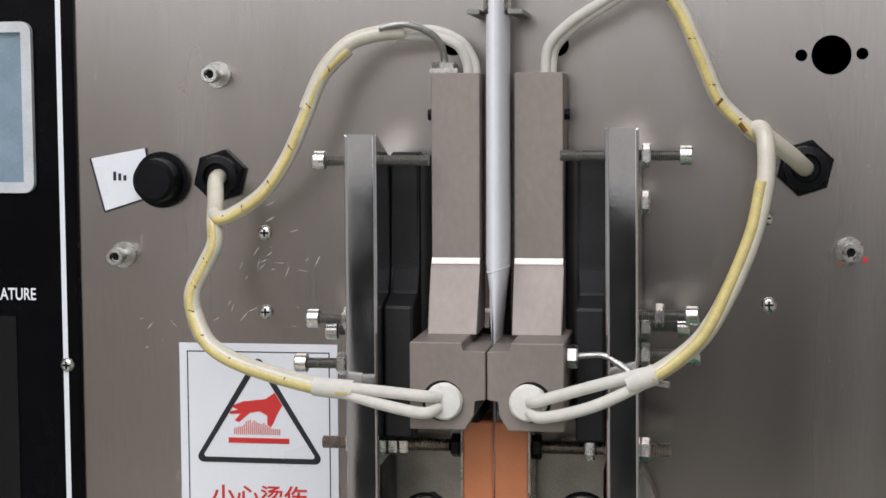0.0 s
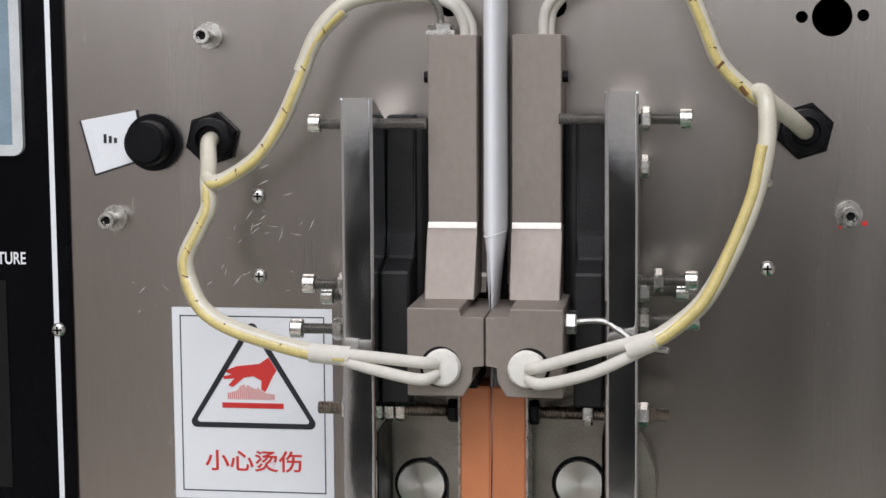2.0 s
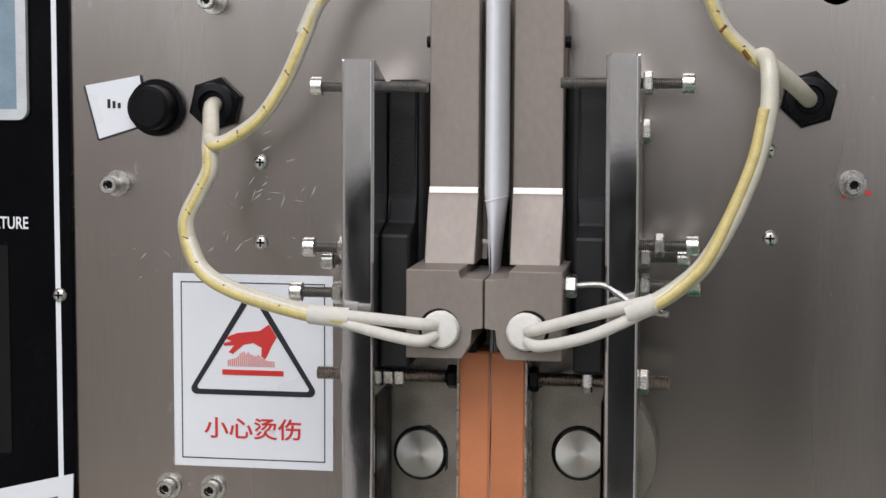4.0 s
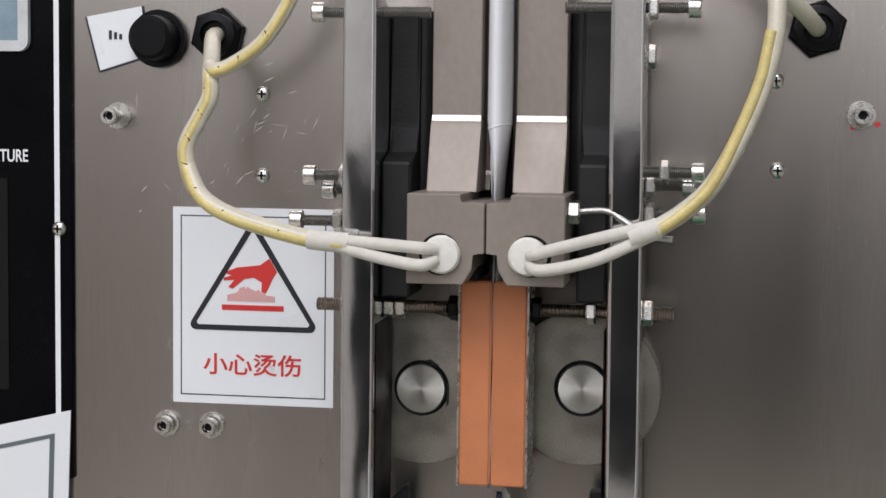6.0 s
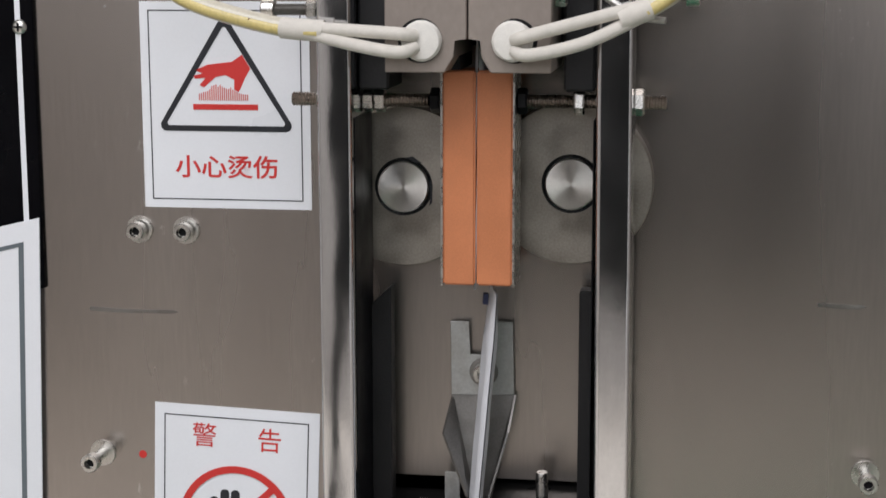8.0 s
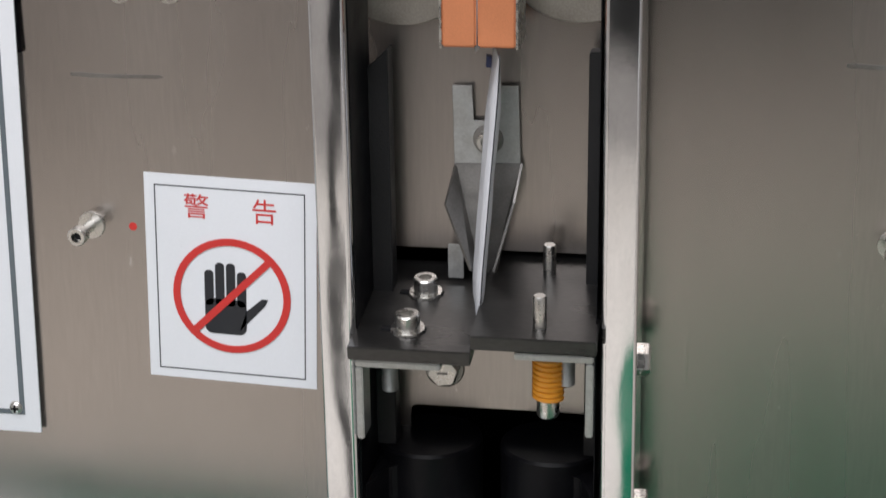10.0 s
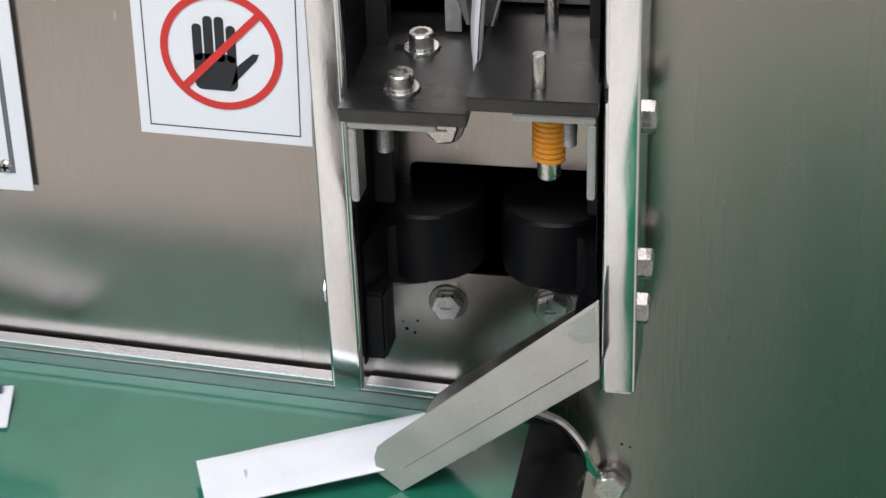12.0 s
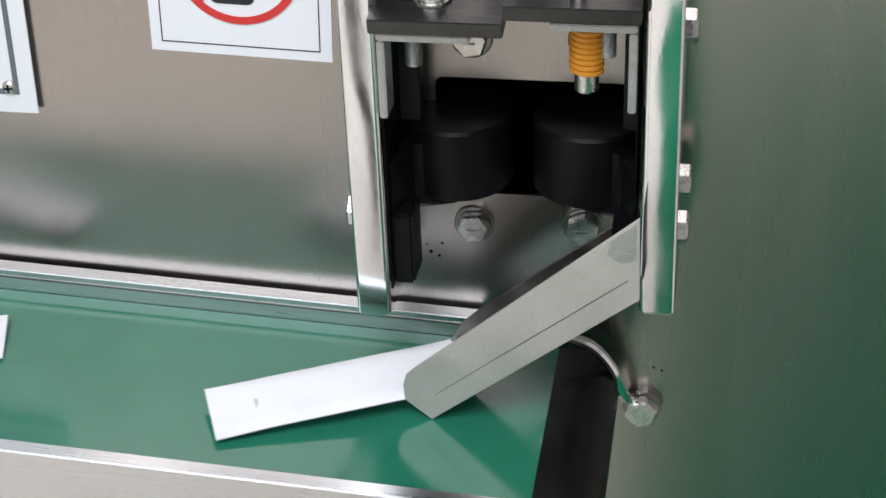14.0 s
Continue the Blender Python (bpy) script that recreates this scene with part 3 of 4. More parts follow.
def film_guide():
    t = thing("film_guide", (0, 0, -0.004), "folded sheet steel film guide with two prongs", "guide")
    b = prism([(-0.0145, -0.2170), (-0.0045, -0.2170), (-0.0040, -0.2350), (0.0070, -0.2350), (0.0075, -0.2165), (0.0188, -0.2165), (0.0198, -0.2560), (-0.0138, -0.2570)], "y", -0.0050, -0.0035, 0.0002)
    part("back_plate", b, ZINC, t)

    def facet(name, pts):
        bm = bmesh.new()
        v = [bm.verts.new(p) for p in pts]
        f = bm.faces.new(v)
        f.normal_update()
        g = bmesh.ops.extrude_face_region(bm, geom=[f])
        bmesh.ops.translate(bm, vec=f.normal * 0.0012, verts=[q for q in g["geom"] if isinstance(q, bmesh.types.BMVert)])
        part(name, bm, DULL, t)

    facet("centre_fold", [(-0.0138, -0.0045, -0.2570), (0.0198, -0.0045, -0.2560), (0.0075, -0.0120, -0.3120), (-0.0010, -0.0120, -0.3120)])
    facet("side_wing", [(-0.0138, -0.0045, -0.2570), (-0.0010, -0.0120, -0.3120), (-0.0030, -0.0280, -0.3060), (-0.0168, -0.0200, -0.2745)])
    facet("side_wing", [(0.0198, -0.0045, -0.2560), (0.0075, -0.0120, -0.3120), (0.0085, -0.0280, -0.3060), (0.0178, -0.0200, -0.2720)])
    part("tab", box(-0.0165, -0.0085, -0.012, -0.0105, -0.316, -0.298, 0.0003), ZINC, t)
    part("screw", cap_head(0.0052, (0.0035, -0.0055, -0.2440), (0, -1, 0)), BOLT, t, smooth=True)
    part("washer", lathe([(0, 0.001), (0.0075, 0.001), (0.0078, 0)], (0.0035, -0.005, -0.2440), (0, -1, 0), 24), DULL, t)


def forming_tube():
    t = thing("forming_tube", (C, -0.031, 0.128), "steel forming tube from which the film comes", "tube")
    def oval(r0, k, z0, z1):
        b = lathe([(r0, z0), (r0, z1), (r0 - 0.0006, z1), (r0 - 0.0006, z0)], (0, 0, 0), (0, 0, 1), 36)
        for v in b.verts:
            v.co.y *= k
        return b
    part("pipe", oval(0.0072, 2.45, 0, 1.12), BOLT, t, smooth=True)
    b = box(-0.0140, -0.0075, -0.016, 0.030, 0.0, 0.0025, 0.0003)
    box(0.0075, 0.0150, -0.016, 0.030, 0.0, 0.0025, 0.0003, b)
    part("clamp_flange", b, DULL, t, "welded clamp flange")


def film_tube():
    """The film sleeve below the forming tube, drawn down by one pack and gathered up as the jaws close."""
    t = thing("film_tube", (C + 0.0005, -0.031, 0), "white plastic film tube drawn between the jaws", "film")
    b = bmesh.new()
    rows = []
    seg = 28
    prof = [(-0.053, 0.0004, 0.0194), (-0.045, 0.0008, 0.0194), (-0.039, 0.0016, 0.0194), (-0.025, 0.0033, 0.0194), (-0.012, 0.0050, 0.0193), (-0.006, 0.0058, 0.0193), (-0.003, 0.0062, 0.0192), (0.02, 0.0062, 0.0192)] + [(0.06 + 0.08 * k, 0.0061, 0.0192) for k in range(14)]
    for i, (z, rx, ry) in enumerate(prof):
        ring_ = []
        for k in range(seg):
            a = 2 * math.pi * k / seg
            wob = 1 + 0.03 * noise.noise(Vector((math.cos(a) * 2, math.sin(a) * 2, z * 30)))
            ring_.append(b.verts.new((rx * math.cos(a) * wob, ry * math.sin(a), z)))
        rows.append(ring_)
    for a, c in zip(rows, rows[1:]):
        for k in range(seg):
            b.faces.new((a[k], a[(k + 1) % seg], c[(k + 1) % seg], c[k]))
    part("sleeve", b, FILM, t, smooth=True)
    b = lathe([(0.0059, -0.0066), (0.0062, -0.0060), (0.0059, -0.0054)], (0, 0, 0), (0, 0, 1), 28)
    for v in b.verts:
        v.co.y *= 3.18
        v.co.z += 0.0012 * math.sin(v.co.x * 300)
    part("fold_crease", b, FILM, t, "crease where the film narrows", True)
    part("fin_seam", box(-0.0004, 0.0004, 0.0168, 0.0205, 0.0, 1.0, 0), FILM, t, "sealed fin along the back")
    return t


def stick_pack(mesh_cache={}):
    """One flat sealed pack: its long side along z, its width along y, its mark at the upper end."""
    t = new("stick_pack")
    tagged(t, "flat white sealed stick pack with a dark corner mark", "stick pack", "stick packs")
    if not mesh_cache:
        b = bmesh.new()
        L, W = PITCH - 0.002, 0.0178
        nz, nw = 26, 10
        for side in (-1, 1):
            grid = []
            for i in range(nz + 1):
                z = -L / 2 + L * i / nz
                e = min(1, min(i, nz - i) / 4.5)
                row = []
                for j in range(nw + 1):
                    y = -W + 2 * W * j / nw
                    th = 0.0003 + 0.0023 * e * max(0, 1 - (abs(y) / W) ** 5) ** 0.6 * (1 + 0.25 * noise.noise(Vector((y * 90, z * 45, side))))
                    bend = 0.0009 * math.sin(z * 26) + 0.0005 * noise.noise(Vector((z * 30, 2, 0)))
                    row.append(b.verts.new((side * th + bend, y * (1 - 0.03 * e), z)))
                grid.append(row)
            for i in range(nz):
                for j in range(nw):
                    b.faces.new((grid[i][j], grid[i][j + 1], grid[i + 1][j + 1], grid[i + 1][j]))
        bmesh.ops.remove_doubles(b, verts=b.verts, dist=0.00001)
        mesh_cache["body"] = b.copy()
        b.free()
        mesh_cache["mark"] = box(-0.00285, -0.0004, 0.0100, 0.0152, L / 2 - 0.0110, L / 2 - 0.0055, 0)
        p = box(-0.00315, -0.0024, -0.004, 0.002, -0.048, -0.0465, 0)
        box(-0.00315, -0.0024, -0.005, 0.001, -0.0430, -0.0415, 0, p)
        mesh_cache["print"] = p
        mesh_cache["me"] = []
        for key, m in (("body", FILM), ("mark", NAVY), ("print", FAINT)):
            me = bpy.data.meshes.new("pack_" + key)
            mesh_cache[key].to_mesh(me)
            for f in me.polygons:
                f.use_smooth = key == "body"
            me.materials.append(m)
            mesh_cache["me"].append(me)
    for nm, me in zip(("wrapper", "corner_mark", "print_bars"), mesh_cache["me"]):
        o = new(nm, me)
        o.parent = t
    return t


# ---------- the two sealing arms ----------
def sealing_arm(sd):
    px = C + sd * PIVOT_U
    at = (px, PIVOT_Y, 0)
    left = sd < 0
    side = "left" if left else "right"
    t = thing("sealing_arm", at, "hinged sealing arm with polished plate, heated jaw and orange pad" if left else "hinged sealing arm with polished plate, heated jaw, springs and chute", "machine arm", "hinged sealing arms")

    def X(u):
        return C + sd * u

    def bx(u0, u1, y0, y1, z0, z1, w=0.0006, bm=None):
        a, b = sorted((X(u0), X(u1)))
        return box(a, b, y0, y1, z0, z1, w, bm)

    def add(name, bm, m, label="", smooth=False, parent=None):
        ob = part(name, bm, m, parent or t, label, smooth, at)
        return ob

    # polished plate with a sloping top behind its front edge
    zt, zb = (0.0660, -0.4960) if left else (0.0690, -0.4850)
    outline, ri, ro = [(0.0588, -0.018)], 0.0026, 0.0020
    for k in range(9):
        a = radians(90 * k / 8)
        outline.append((0.0588 + ri * (1 - math.cos(a)), -0.068 + ri * (1 - math.sin(a))))
    for k in range(9):
        a = radians(90 * k / 8)
        outline.append((0.0757 - ro * (1 - math.sin(a)), -0.068 + ro * (1 - math.cos(a))))
    outline.append((0.0757, -0.018))
    pl = prism([(X(u), y) for u, y in outline], "z", zb, zt, 0.0)
    ends = [e for e in pl.edges if abs(e.verts[0].co.z - e.verts[1].co.z) < 1e-6 and max(v.co.y for v in e.verts) < -0.03]
    bmesh.ops.bevel(pl, geom=ends, offset=0.0012, segments=2, affect="EDGES")
    for v in pl.verts:
        if v.co.z > zt - 0.002 and v.co.y > -0.064:
            v.co.z -= 0.36 * (v.co.y + 0.064)
    for v in pl.verts:
        v.co.x += sd * (0.0 if left else 0.008) * max(0.0, -v.co.z - 0.05)
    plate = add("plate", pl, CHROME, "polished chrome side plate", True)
    # upward faces take the darker dull steel instead of chrome
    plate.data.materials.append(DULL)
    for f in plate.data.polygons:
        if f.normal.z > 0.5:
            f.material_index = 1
    # heated jaw: upright bar, flared foot, block
    bar = prism([(X(0.0092), -0.0335), (X(0.0352), -0.0335), (X(0.0352), -0.0060), (X(0.0092), -0.0060), (X(0.0092), -0.0265), (X(0.0104), -0.0265), (X(0.0104), -0.0280), (X(0.0092), -0.0280)], "z", -0.0020, 0.0980, 0.0005)
    add("heating_bar", bar, JAW, "grey nickel-plated heating bar")
    foot = prism([(-0.0337, -0.0020), (-0.0350, -0.0060), (-0.0480, -0.0400), (-0.006, -0.0400), (-0.006, -0.0020)], "x", X(0.0092), X(0.0356), 0.0005)
    add("bar_foot", foot, JAW, "flared foot of the heating bar")
    # thin pale strip: the bend's highlight put in as a part
    edge = prism([(-0.0336, -0.0004), (-0.0340, -0.0014), (-0.0347, -0.0036), (-0.0341, -0.0036), (-0.0330, -0.0004)], "x", X(0.0094), X(0.0352), 0)
    add("bend_highlight", edge, BEND_GLINT, "pale strip standing for the highlight along the bend", True)
    flange = prism([(-0.0148, 0.0975), (-0.0148, -0.0300), (-0.0190, -0.0400), (-0.0050, -0.0400), (-0.0050, 0.0975)], "x", X(0.0060), X(0.0091), 0.0004)
    add("clamp_flange", flange, JAW, "narrow clamping flange beside the bar")
    # same painted highlight on the flange's bend
    fillet = prism([(-0.0149, -0.0296), (-0.0153, -0.0303), (-0.0158, -0.0317), (-0.0152, -0.0317), (-0.0146, -0.0296)], "x", X(0.0062), X(0.0090), 0)
    add("bend_highlight", fillet, BEND_GLINT, "pale strip standing for the highlight along the bend", True)
    teeth = None
    for k in range(100):
        z = -0.036 + k * 0.00133
        teeth = prism([(X(0.0060), z), (X(0.0050), z + 0.0005), (X(0.0050), z + 0.0008), (X(0.0060), z + 0.0013)], "y", -0.0140, -0.0060, 0, teeth)
    tagged(add("seal_strip", teeth, JAW), "fine serrated sealing strip", kind="stuff")
    pts = [(0.0395, -0.0395), (0.0125, -0.0395), (0.0125, -0.0440), (0.0004, -0.0440), (0.0004, -0.0690), (0.0065, -0.0690), (0.0065, -0.0770), (0.0110, -0.0845), (0.0395, -0.0845)]
    add("heater_block", prism([(X(u), z) for u, z in pts], "y", -0.081, -0.014, 0.0005), JAW, "grey nickel-plated heater block")
    add("plug_hole", lathe([(0.0105, 0.0), (0.0105, 0.0004), (0, 0.0004)], (X(0.0225), -0.081, -0.0695), (0, -1, 0), 30), HOLE, "dark ring round the heater plug")
    plug = lathe([(0.0095, 0), (0.0097, 0.0022), (0.0085, 0.0040), (0.005, 0.0047), (0, 0.0045)], (X(0.0215), -0.0812, -0.0695), (0, -1, 0), 28)
    for v in plug.verts:
        v.co += Vector((0.0004, 0, 0.0004)) * noise.noise(v.co * 400)
    add("heater_plug", plug, CERAMIC, "white cement heater plug", True)
    add("gap_shim", bx(0.0065, 0.016, -0.060, -0.016, -0.0845, -0.0772, 0.0003), HOLE, "dark insulating piece")
    # small grub screw on the bar's flank and fitting on its top
    add("grub_screw", lathe([(0.0032, 0), (0.0032, 0.003), (0, 0.003)], (X(0.0352), -0.024, 0.076), (sd, 0, 0), 14), BLACK)
    if left:
        b = hexagon(0.0072, 0, 0.006, (X(0.029), -0.025, 0.098), (0, 0, 1), 0.3)
        bx(0.021, 0.036, -0.033, -0.018, 0.0981, 0.1005, 0.0003, b)
        add("sensor_fitting", b, BOLT, "small hexagon sensor fitting")
    else:
        add("sensor_fitting", hexagon(0.0062, 0, 0.006, (X(0.0395), -0.065, -0.0480), (sd, 0, 0), 0.2), BOLT, "small hexagon sensor fitting")
        wire = sweep([(X(0.043), -0.065, -0.048), (X(0.058), -0.066, -0.047), (X(0.066), -0.068, -0.051), (X(0.078), -0.072, -0.058), (X(0.092), -0.076, -0.060)], 0.0017, 8, 6)
        add("sensor_wire", wire, BRAID, "thin braided sensor wire", True)
    # dark casting between bar and plate
    cast = prism([(-0.0285, 0.0560), (-0.0285, -0.0060), (-0.0300, -0.0200), (-0.0520, -0.0250), (-0.0520, -0.0950), (-0.0140, -0.0950), (-0.0140, 0.0560)], "x", X(0.0430), X(0.0582), 0.0012)
    add("mount_casting", cast, CASTING, "dark grey mounting casting")
    curve = [(X(0.0356), -0.012), (X(0.0430), -0.012), (X(0.0430), -0.0260), (X(0.0400), -0.0255), (X(0.0370), -0.0235), (X(0.0356), -0.0200)]
    add("mount_web", prism(curve, "z", -0.0800, 0.0540, 0.0006), CASTING, "curved dark casting web")
    if left:
        add("edge_strip", prism([(X(0.0480), -0.1990), (X(0.0586), -0.2090), (X(0.0586), -0.4100), (X(0.0480), -0.4100)], "y", -0.0240, -0.0120, 0.0006), CASTING, "dark inner edge strip")
    else:
        add("edge_strip", bx(0.0500, 0.0588, -0.0240, -0.0120, -0.4100, -0.1990, 0.0006), CASTING, "dark inner edge strip")
    # thin black sheet darkens the chrome plate's inner face
    add("inner_black_sheet", bx(0.0583, 0.05875, -0.0615, -0.0185, -0.4840, -0.1080, 0.0), BLACK, "thin black sheet over the plate's inner face")
    # adjusting screws through the plate
    def cross_bolt(name, u_head, z, y, u_end, nut=None, r=0.0051):
        o = part(name, thread(0.0030, 0, abs(u_head - u_end), (X(u_head), y, z), (-sd, 0, 0)), DULL, t, "dark threaded adjusting screw", True, at)
        h = cap_head(r, (X(u_head), y, z), (sd, 0, 0))
        part("head", h, BOLT, o, "bright socket cap head", True, at)
        if nut:
            part("nut", hexagon(0.0062, 0, 0.0048, (X(nut), y, z), (sd, 0, 0), 0.5), BOLT, o, "", False, at)
        return o

    if left:
        cross_bolt("cross_screw", 0.0905, 0.0520, -0.045, 0.0345)
        cross_bolt("cross_screw", 0.0945, -0.0325, -0.046, 0.060, 0.0768)
        cross_bolt("cross_screw", 0.0865, -0.0400, -0.036, 0.060, 0.0768)
        cross_bolt("cross_screw", 0.1005, -0.0560, -0.050, 0.060, 0.0790)
    else:
        cross_bolt("cross_screw", 0.0965, 0.0545, -0.045, 0.0345, 0.0768)
        cross_bolt("cross_screw", 0.1000, -0.0280, -0.050, 0.060, 0.0840)
        cross_bolt("cross_screw", 0.0955, -0.0350, -0.040, 0.060, 0.0768)
        cross_bolt("cross_screw", 0.1010, -0.0490, -0.046, 0.060, 0.0768)
        add("side_nut", hexagon(0.0062, 0, 0.0045, (X(0.0766), -0.045, 0.0300), (sd, 0, 0), 0.5), BOLT)
    # stud that carries the pad
    st = part("pad_stud", thread(0.0036, 0.0, 0.076 if left else 0.0735, (X(0.0190), -0.038, -0.1010), (sd, 0, 0), 0.0014), STUD, t, "worn threaded pad stud", True, at)
    for u0, m in ((0.0193, BLACK), (0.0475, BOLT), (0.0533, BOLT), (0.0768, BOLT)):
        if not left and u0 == 0.0533:
            continue
        part("nut", hexagon(0.0066, 0, 0.0050, (X(u0), -0.038, -0.1010), (sd, 0, 0), 0.4), m, st, "", False, at)
    po = 0.0166 if left else 0.0182
    pad = bx(0.0004, po, -0.0495, -0.0235, -0.1925, -0.0855, 0.0009)
    add("pressing_pad", pad, PAD, "orange silicone pressing pad")
    add("pad_backing", bx(po, po + 0.0011, -0.0500, -0.0215, -0.1930, -0.0850, 0.0002), BOLT, "thin steel pad backing")
    # knife plate on an angle bracket
    lift = 0.0 if left else 0.0085
    kn = bx(0.0, 0.0600, -0.078, 0.012, -0.341 + lift, -0.3335 + lift, 0.0005)
    rot = Matrix.Translation((0, -0.078, -0.337 + lift)) @ Matrix.Rotation(radians(9.5), 4, "X") @ Matrix.Translation((0, 0.078, 0.337 - lift))
    bmesh.ops.transform(kn, matrix=rot, verts=kn.verts)
    kp = add("knife_plate", kn, BLADE, "blackened steel cutting knife plate")

    def top_of(y):
        return -0.3335 + lift + (y + 0.078) * math.tan(radians(9.5)) + 0.0003

    if left:
        for u, y in ((0.0335, -0.060), (0.0310, -0.024)):
            o = part("clamp_screw", cap_head(0.0062, (X(u), y, top_of(y) + 0.001), (0, -0.10, 1)), BOLT, kp, "bright socket cap screw", True, (0, 0, 0))
            o.location = -Vector(at)
            w = part("washer", lathe([(0, 0.0012), (0.0084, 0.0012), (0.0086, 0)], (X(u), y, top_of(y) - 0.0001), (0, -0.16, 1), 20), BOLT, kp, "", False, at)
            part("slot", box(X(u) - 0.013, X(u) + 0.009, y - 0.0022, y + 0.0022, top_of(y) - 0.0006, top_of(y) + 0.00045, 0), HOLE, kp, "dark adjusting slot", False, at)
    else:
        for u, y in ((0.0320, -0.066), (0.0310, -0.015)):
            part("pin", lathe([(0.0033, -0.006), (0.0033, 0.0150), (0.0028, 0.0160), (0, 0.0160)], (X(u), y, top_of(y)), (0, -0.10, 1), 18), BOLT, kp, "bright guide pin", True, at)
    an = bx(0.016, 0.0582, -0.070, -0.020, -0.3475, -0.3440, 0.0006) if left else bx(0.020, 0.0582, -0.070, -0.020, -0.3395, -0.3360, 0.0006)
    dz = 0.0 if left else 0.008
    bx(0.0545, 0.0582, -0.070, -0.054, -0.386 + dz, -0.3478 + dz, 0.0006, an)
    ang = add("angle_bracket", an, ZINC, "galvanised angle bracket")
    part("bolt_end", thread(0.0042, 0, 0.0175, (X(0.0440), -0.055, -0.3475 + dz), (0, 0, -1)), ZINC, ang, "", True, at)
    if not left:
        for u, y in ((0.0350, -0.055), (0.0290, -0.024)):
            pts_ = []
            short = 1.0 if u > 0.03 else 0.35
            for k in range(8 * 18 + 1):
                a = 2 * math.pi * k / 18
                pts_.append((X(u) + 0.0066 * math.cos(a), y + 0.0066 * math.sin(a), -0.3420 - 0.0220 * short * k / (8 * 18)))
            part("spring", sweep(pts_, 0.00155, 6, 1), SPRING, ang, "orange coil spring", True, at)
            part("spring_pin", lathe([(0.0042, 0), (0.0042, -0.0240 * short), (0.0056, -0.0240 * short), (0.0056, -0.0330 * short), (0.0050, -0.0340 * short), (0, -0.0340 * short)], (X(u), y, -0.3400), (0, 0, 1), 20), BOLT, ang, "bright spring pin", True, at)
    # hinge boss and link
    add("hinge_boss", lathe([(0, -0.4480), (0.0265, -0.4480), (0.0280, -0.4465), (0.0280, -0.4115), (0.0265, -0.4100), (0, -0.4100)], (X(0.033), -0.0085, 0), (0, 0, 1), 40), BLACK, "black hinge boss", True)
    link = prism([(X(0.030), -0.030), (X(0.050), -0.034), (X(0.0580), -0.058), (X(0.0580), -0.010), (X(0.040), -0.002)], "z", -0.4520, -0.4170, 0.0012)
    add("hinge_link", link, BLACK, "black hinge link")
    add("hinge_lug", bx(0.0480, 0.0588, -0.058, -0.036, -0.4830, -0.4440, 0.0015), BLACK, "black bolted lug")
    for z, y in ((-0.3520, -0.030), (-0.4365, -0.022), (-0.4520, -0.040)):
        if left and z == -0.4365:
            continue
        add("side_bolt", hexagon(0.0082, 0.0, 0.0062, (X(0.0772), y, z), (sd, 0, 0), 0.3), BOLT, "steel hexagon bolt")
    if not left:
        # sloping discharge chute: front wall, floor, back wall
        fw = prism([(X(0.0625), -0.4220), (X(-0.0450), -0.5140), (X(-0.0492), -0.5180), (X(-0.0508), -0.5240), (X(-0.0502), -0.5330), (X(-0.0370), -0.5440), (X(0.0635), -0.4660)], "y", -0.0860, -0.0845, 0.0003)
        ch = add("chute", fw, mat("dull_sheet_steel", (0.63, 0.605, 0.565), 0.50, 0.65, 0.05, 40, 0.12, 900, stain=0.05), "sloping steel discharge chute")
        fl = prism([(X(0.0635), -0.4660), (X(-0.0370), -0.5440), (X(-0.0373), -0.5428), (X(0.0632), -0.4645)], "y", -0.0845, -0.0420, 0)
        part("rub_line", prism([(X(0.0580), -0.4550), (X(-0.0350), -0.5285), (X(-0.0355), -0.5291), (X(0.0200), -0.4850), (X(0.0580), -0.4557)], "y", -0.0862, -0.0860, 0), DULL, ch, "dark rubbed line", False, at)
        part("weld_patch", prism([(X(0.0610), -0.4250), (X(0.0490), -0.4350), (X(0.0480), -0.4420), (X(0.0545), -0.4465), (X(0.0612), -0.4440)], "y", -0.0863, -0.0860, 0), ALU, ch, "bright ground weld patch", False, at)
        part("chute_floor", fl, DULL, ch, "", False, at)
        bw = prism([(X(0.0600), -0.4420), (X(-0.0184), -0.5050), (X(-0.0280), -0.5140), (X(-0.0340), -0.5250), (X(-0.0365), -0.5430), (X(0.0630), -0.4660)], "y", -0.0435, -0.0420, 0.0003)
        part("chute_back", bw, DULL, ch, "", False, at)
    return t


# ---------- cables ----------
def cable(name, label, pieces, at):
    t = thing(name, at, label, "cable", "heater cables")
    for nm, pts, r, m, lb in pieces:
        if m is not SLEEVE or nm != "sleeve":
            part(nm, sweep(pts, r), m, t, lb, True, at)
            continue
        # cloudy tube with a yellow fibre strip and brown thread marks under it
        tube = part("sleeve", sweep(pts, r), CLEAR, t, "cloudy plastic sleeve", True, at)
        core = [(x - 0.0002, y - 0.46 * r, z - 0.16 * r) for x, y, z in pts]
        part("fibre_core", sweep(core, 0.66 * r), SLEEVE, tube, "yellow fibre strip", True, at)
        for k in range(1, len(core) - 1):
            a, b = Vector(core[k]), Vector(core[k + 1])
            for f in (0.35,):
                q = a.lerp(b, f) + Vector((0, -0.58 * r, 0))
                w = (b - a).normalized() * 0.0016
                side = Vector((-w.z, 0, w.x))
                part("thread_mark", sweep([tuple(q - side - w * 0.5), tuple(q + side + w * 0.5)], 0.0004, 6, 3), RUST, tube, "brown thread mark", True, at)
    return t


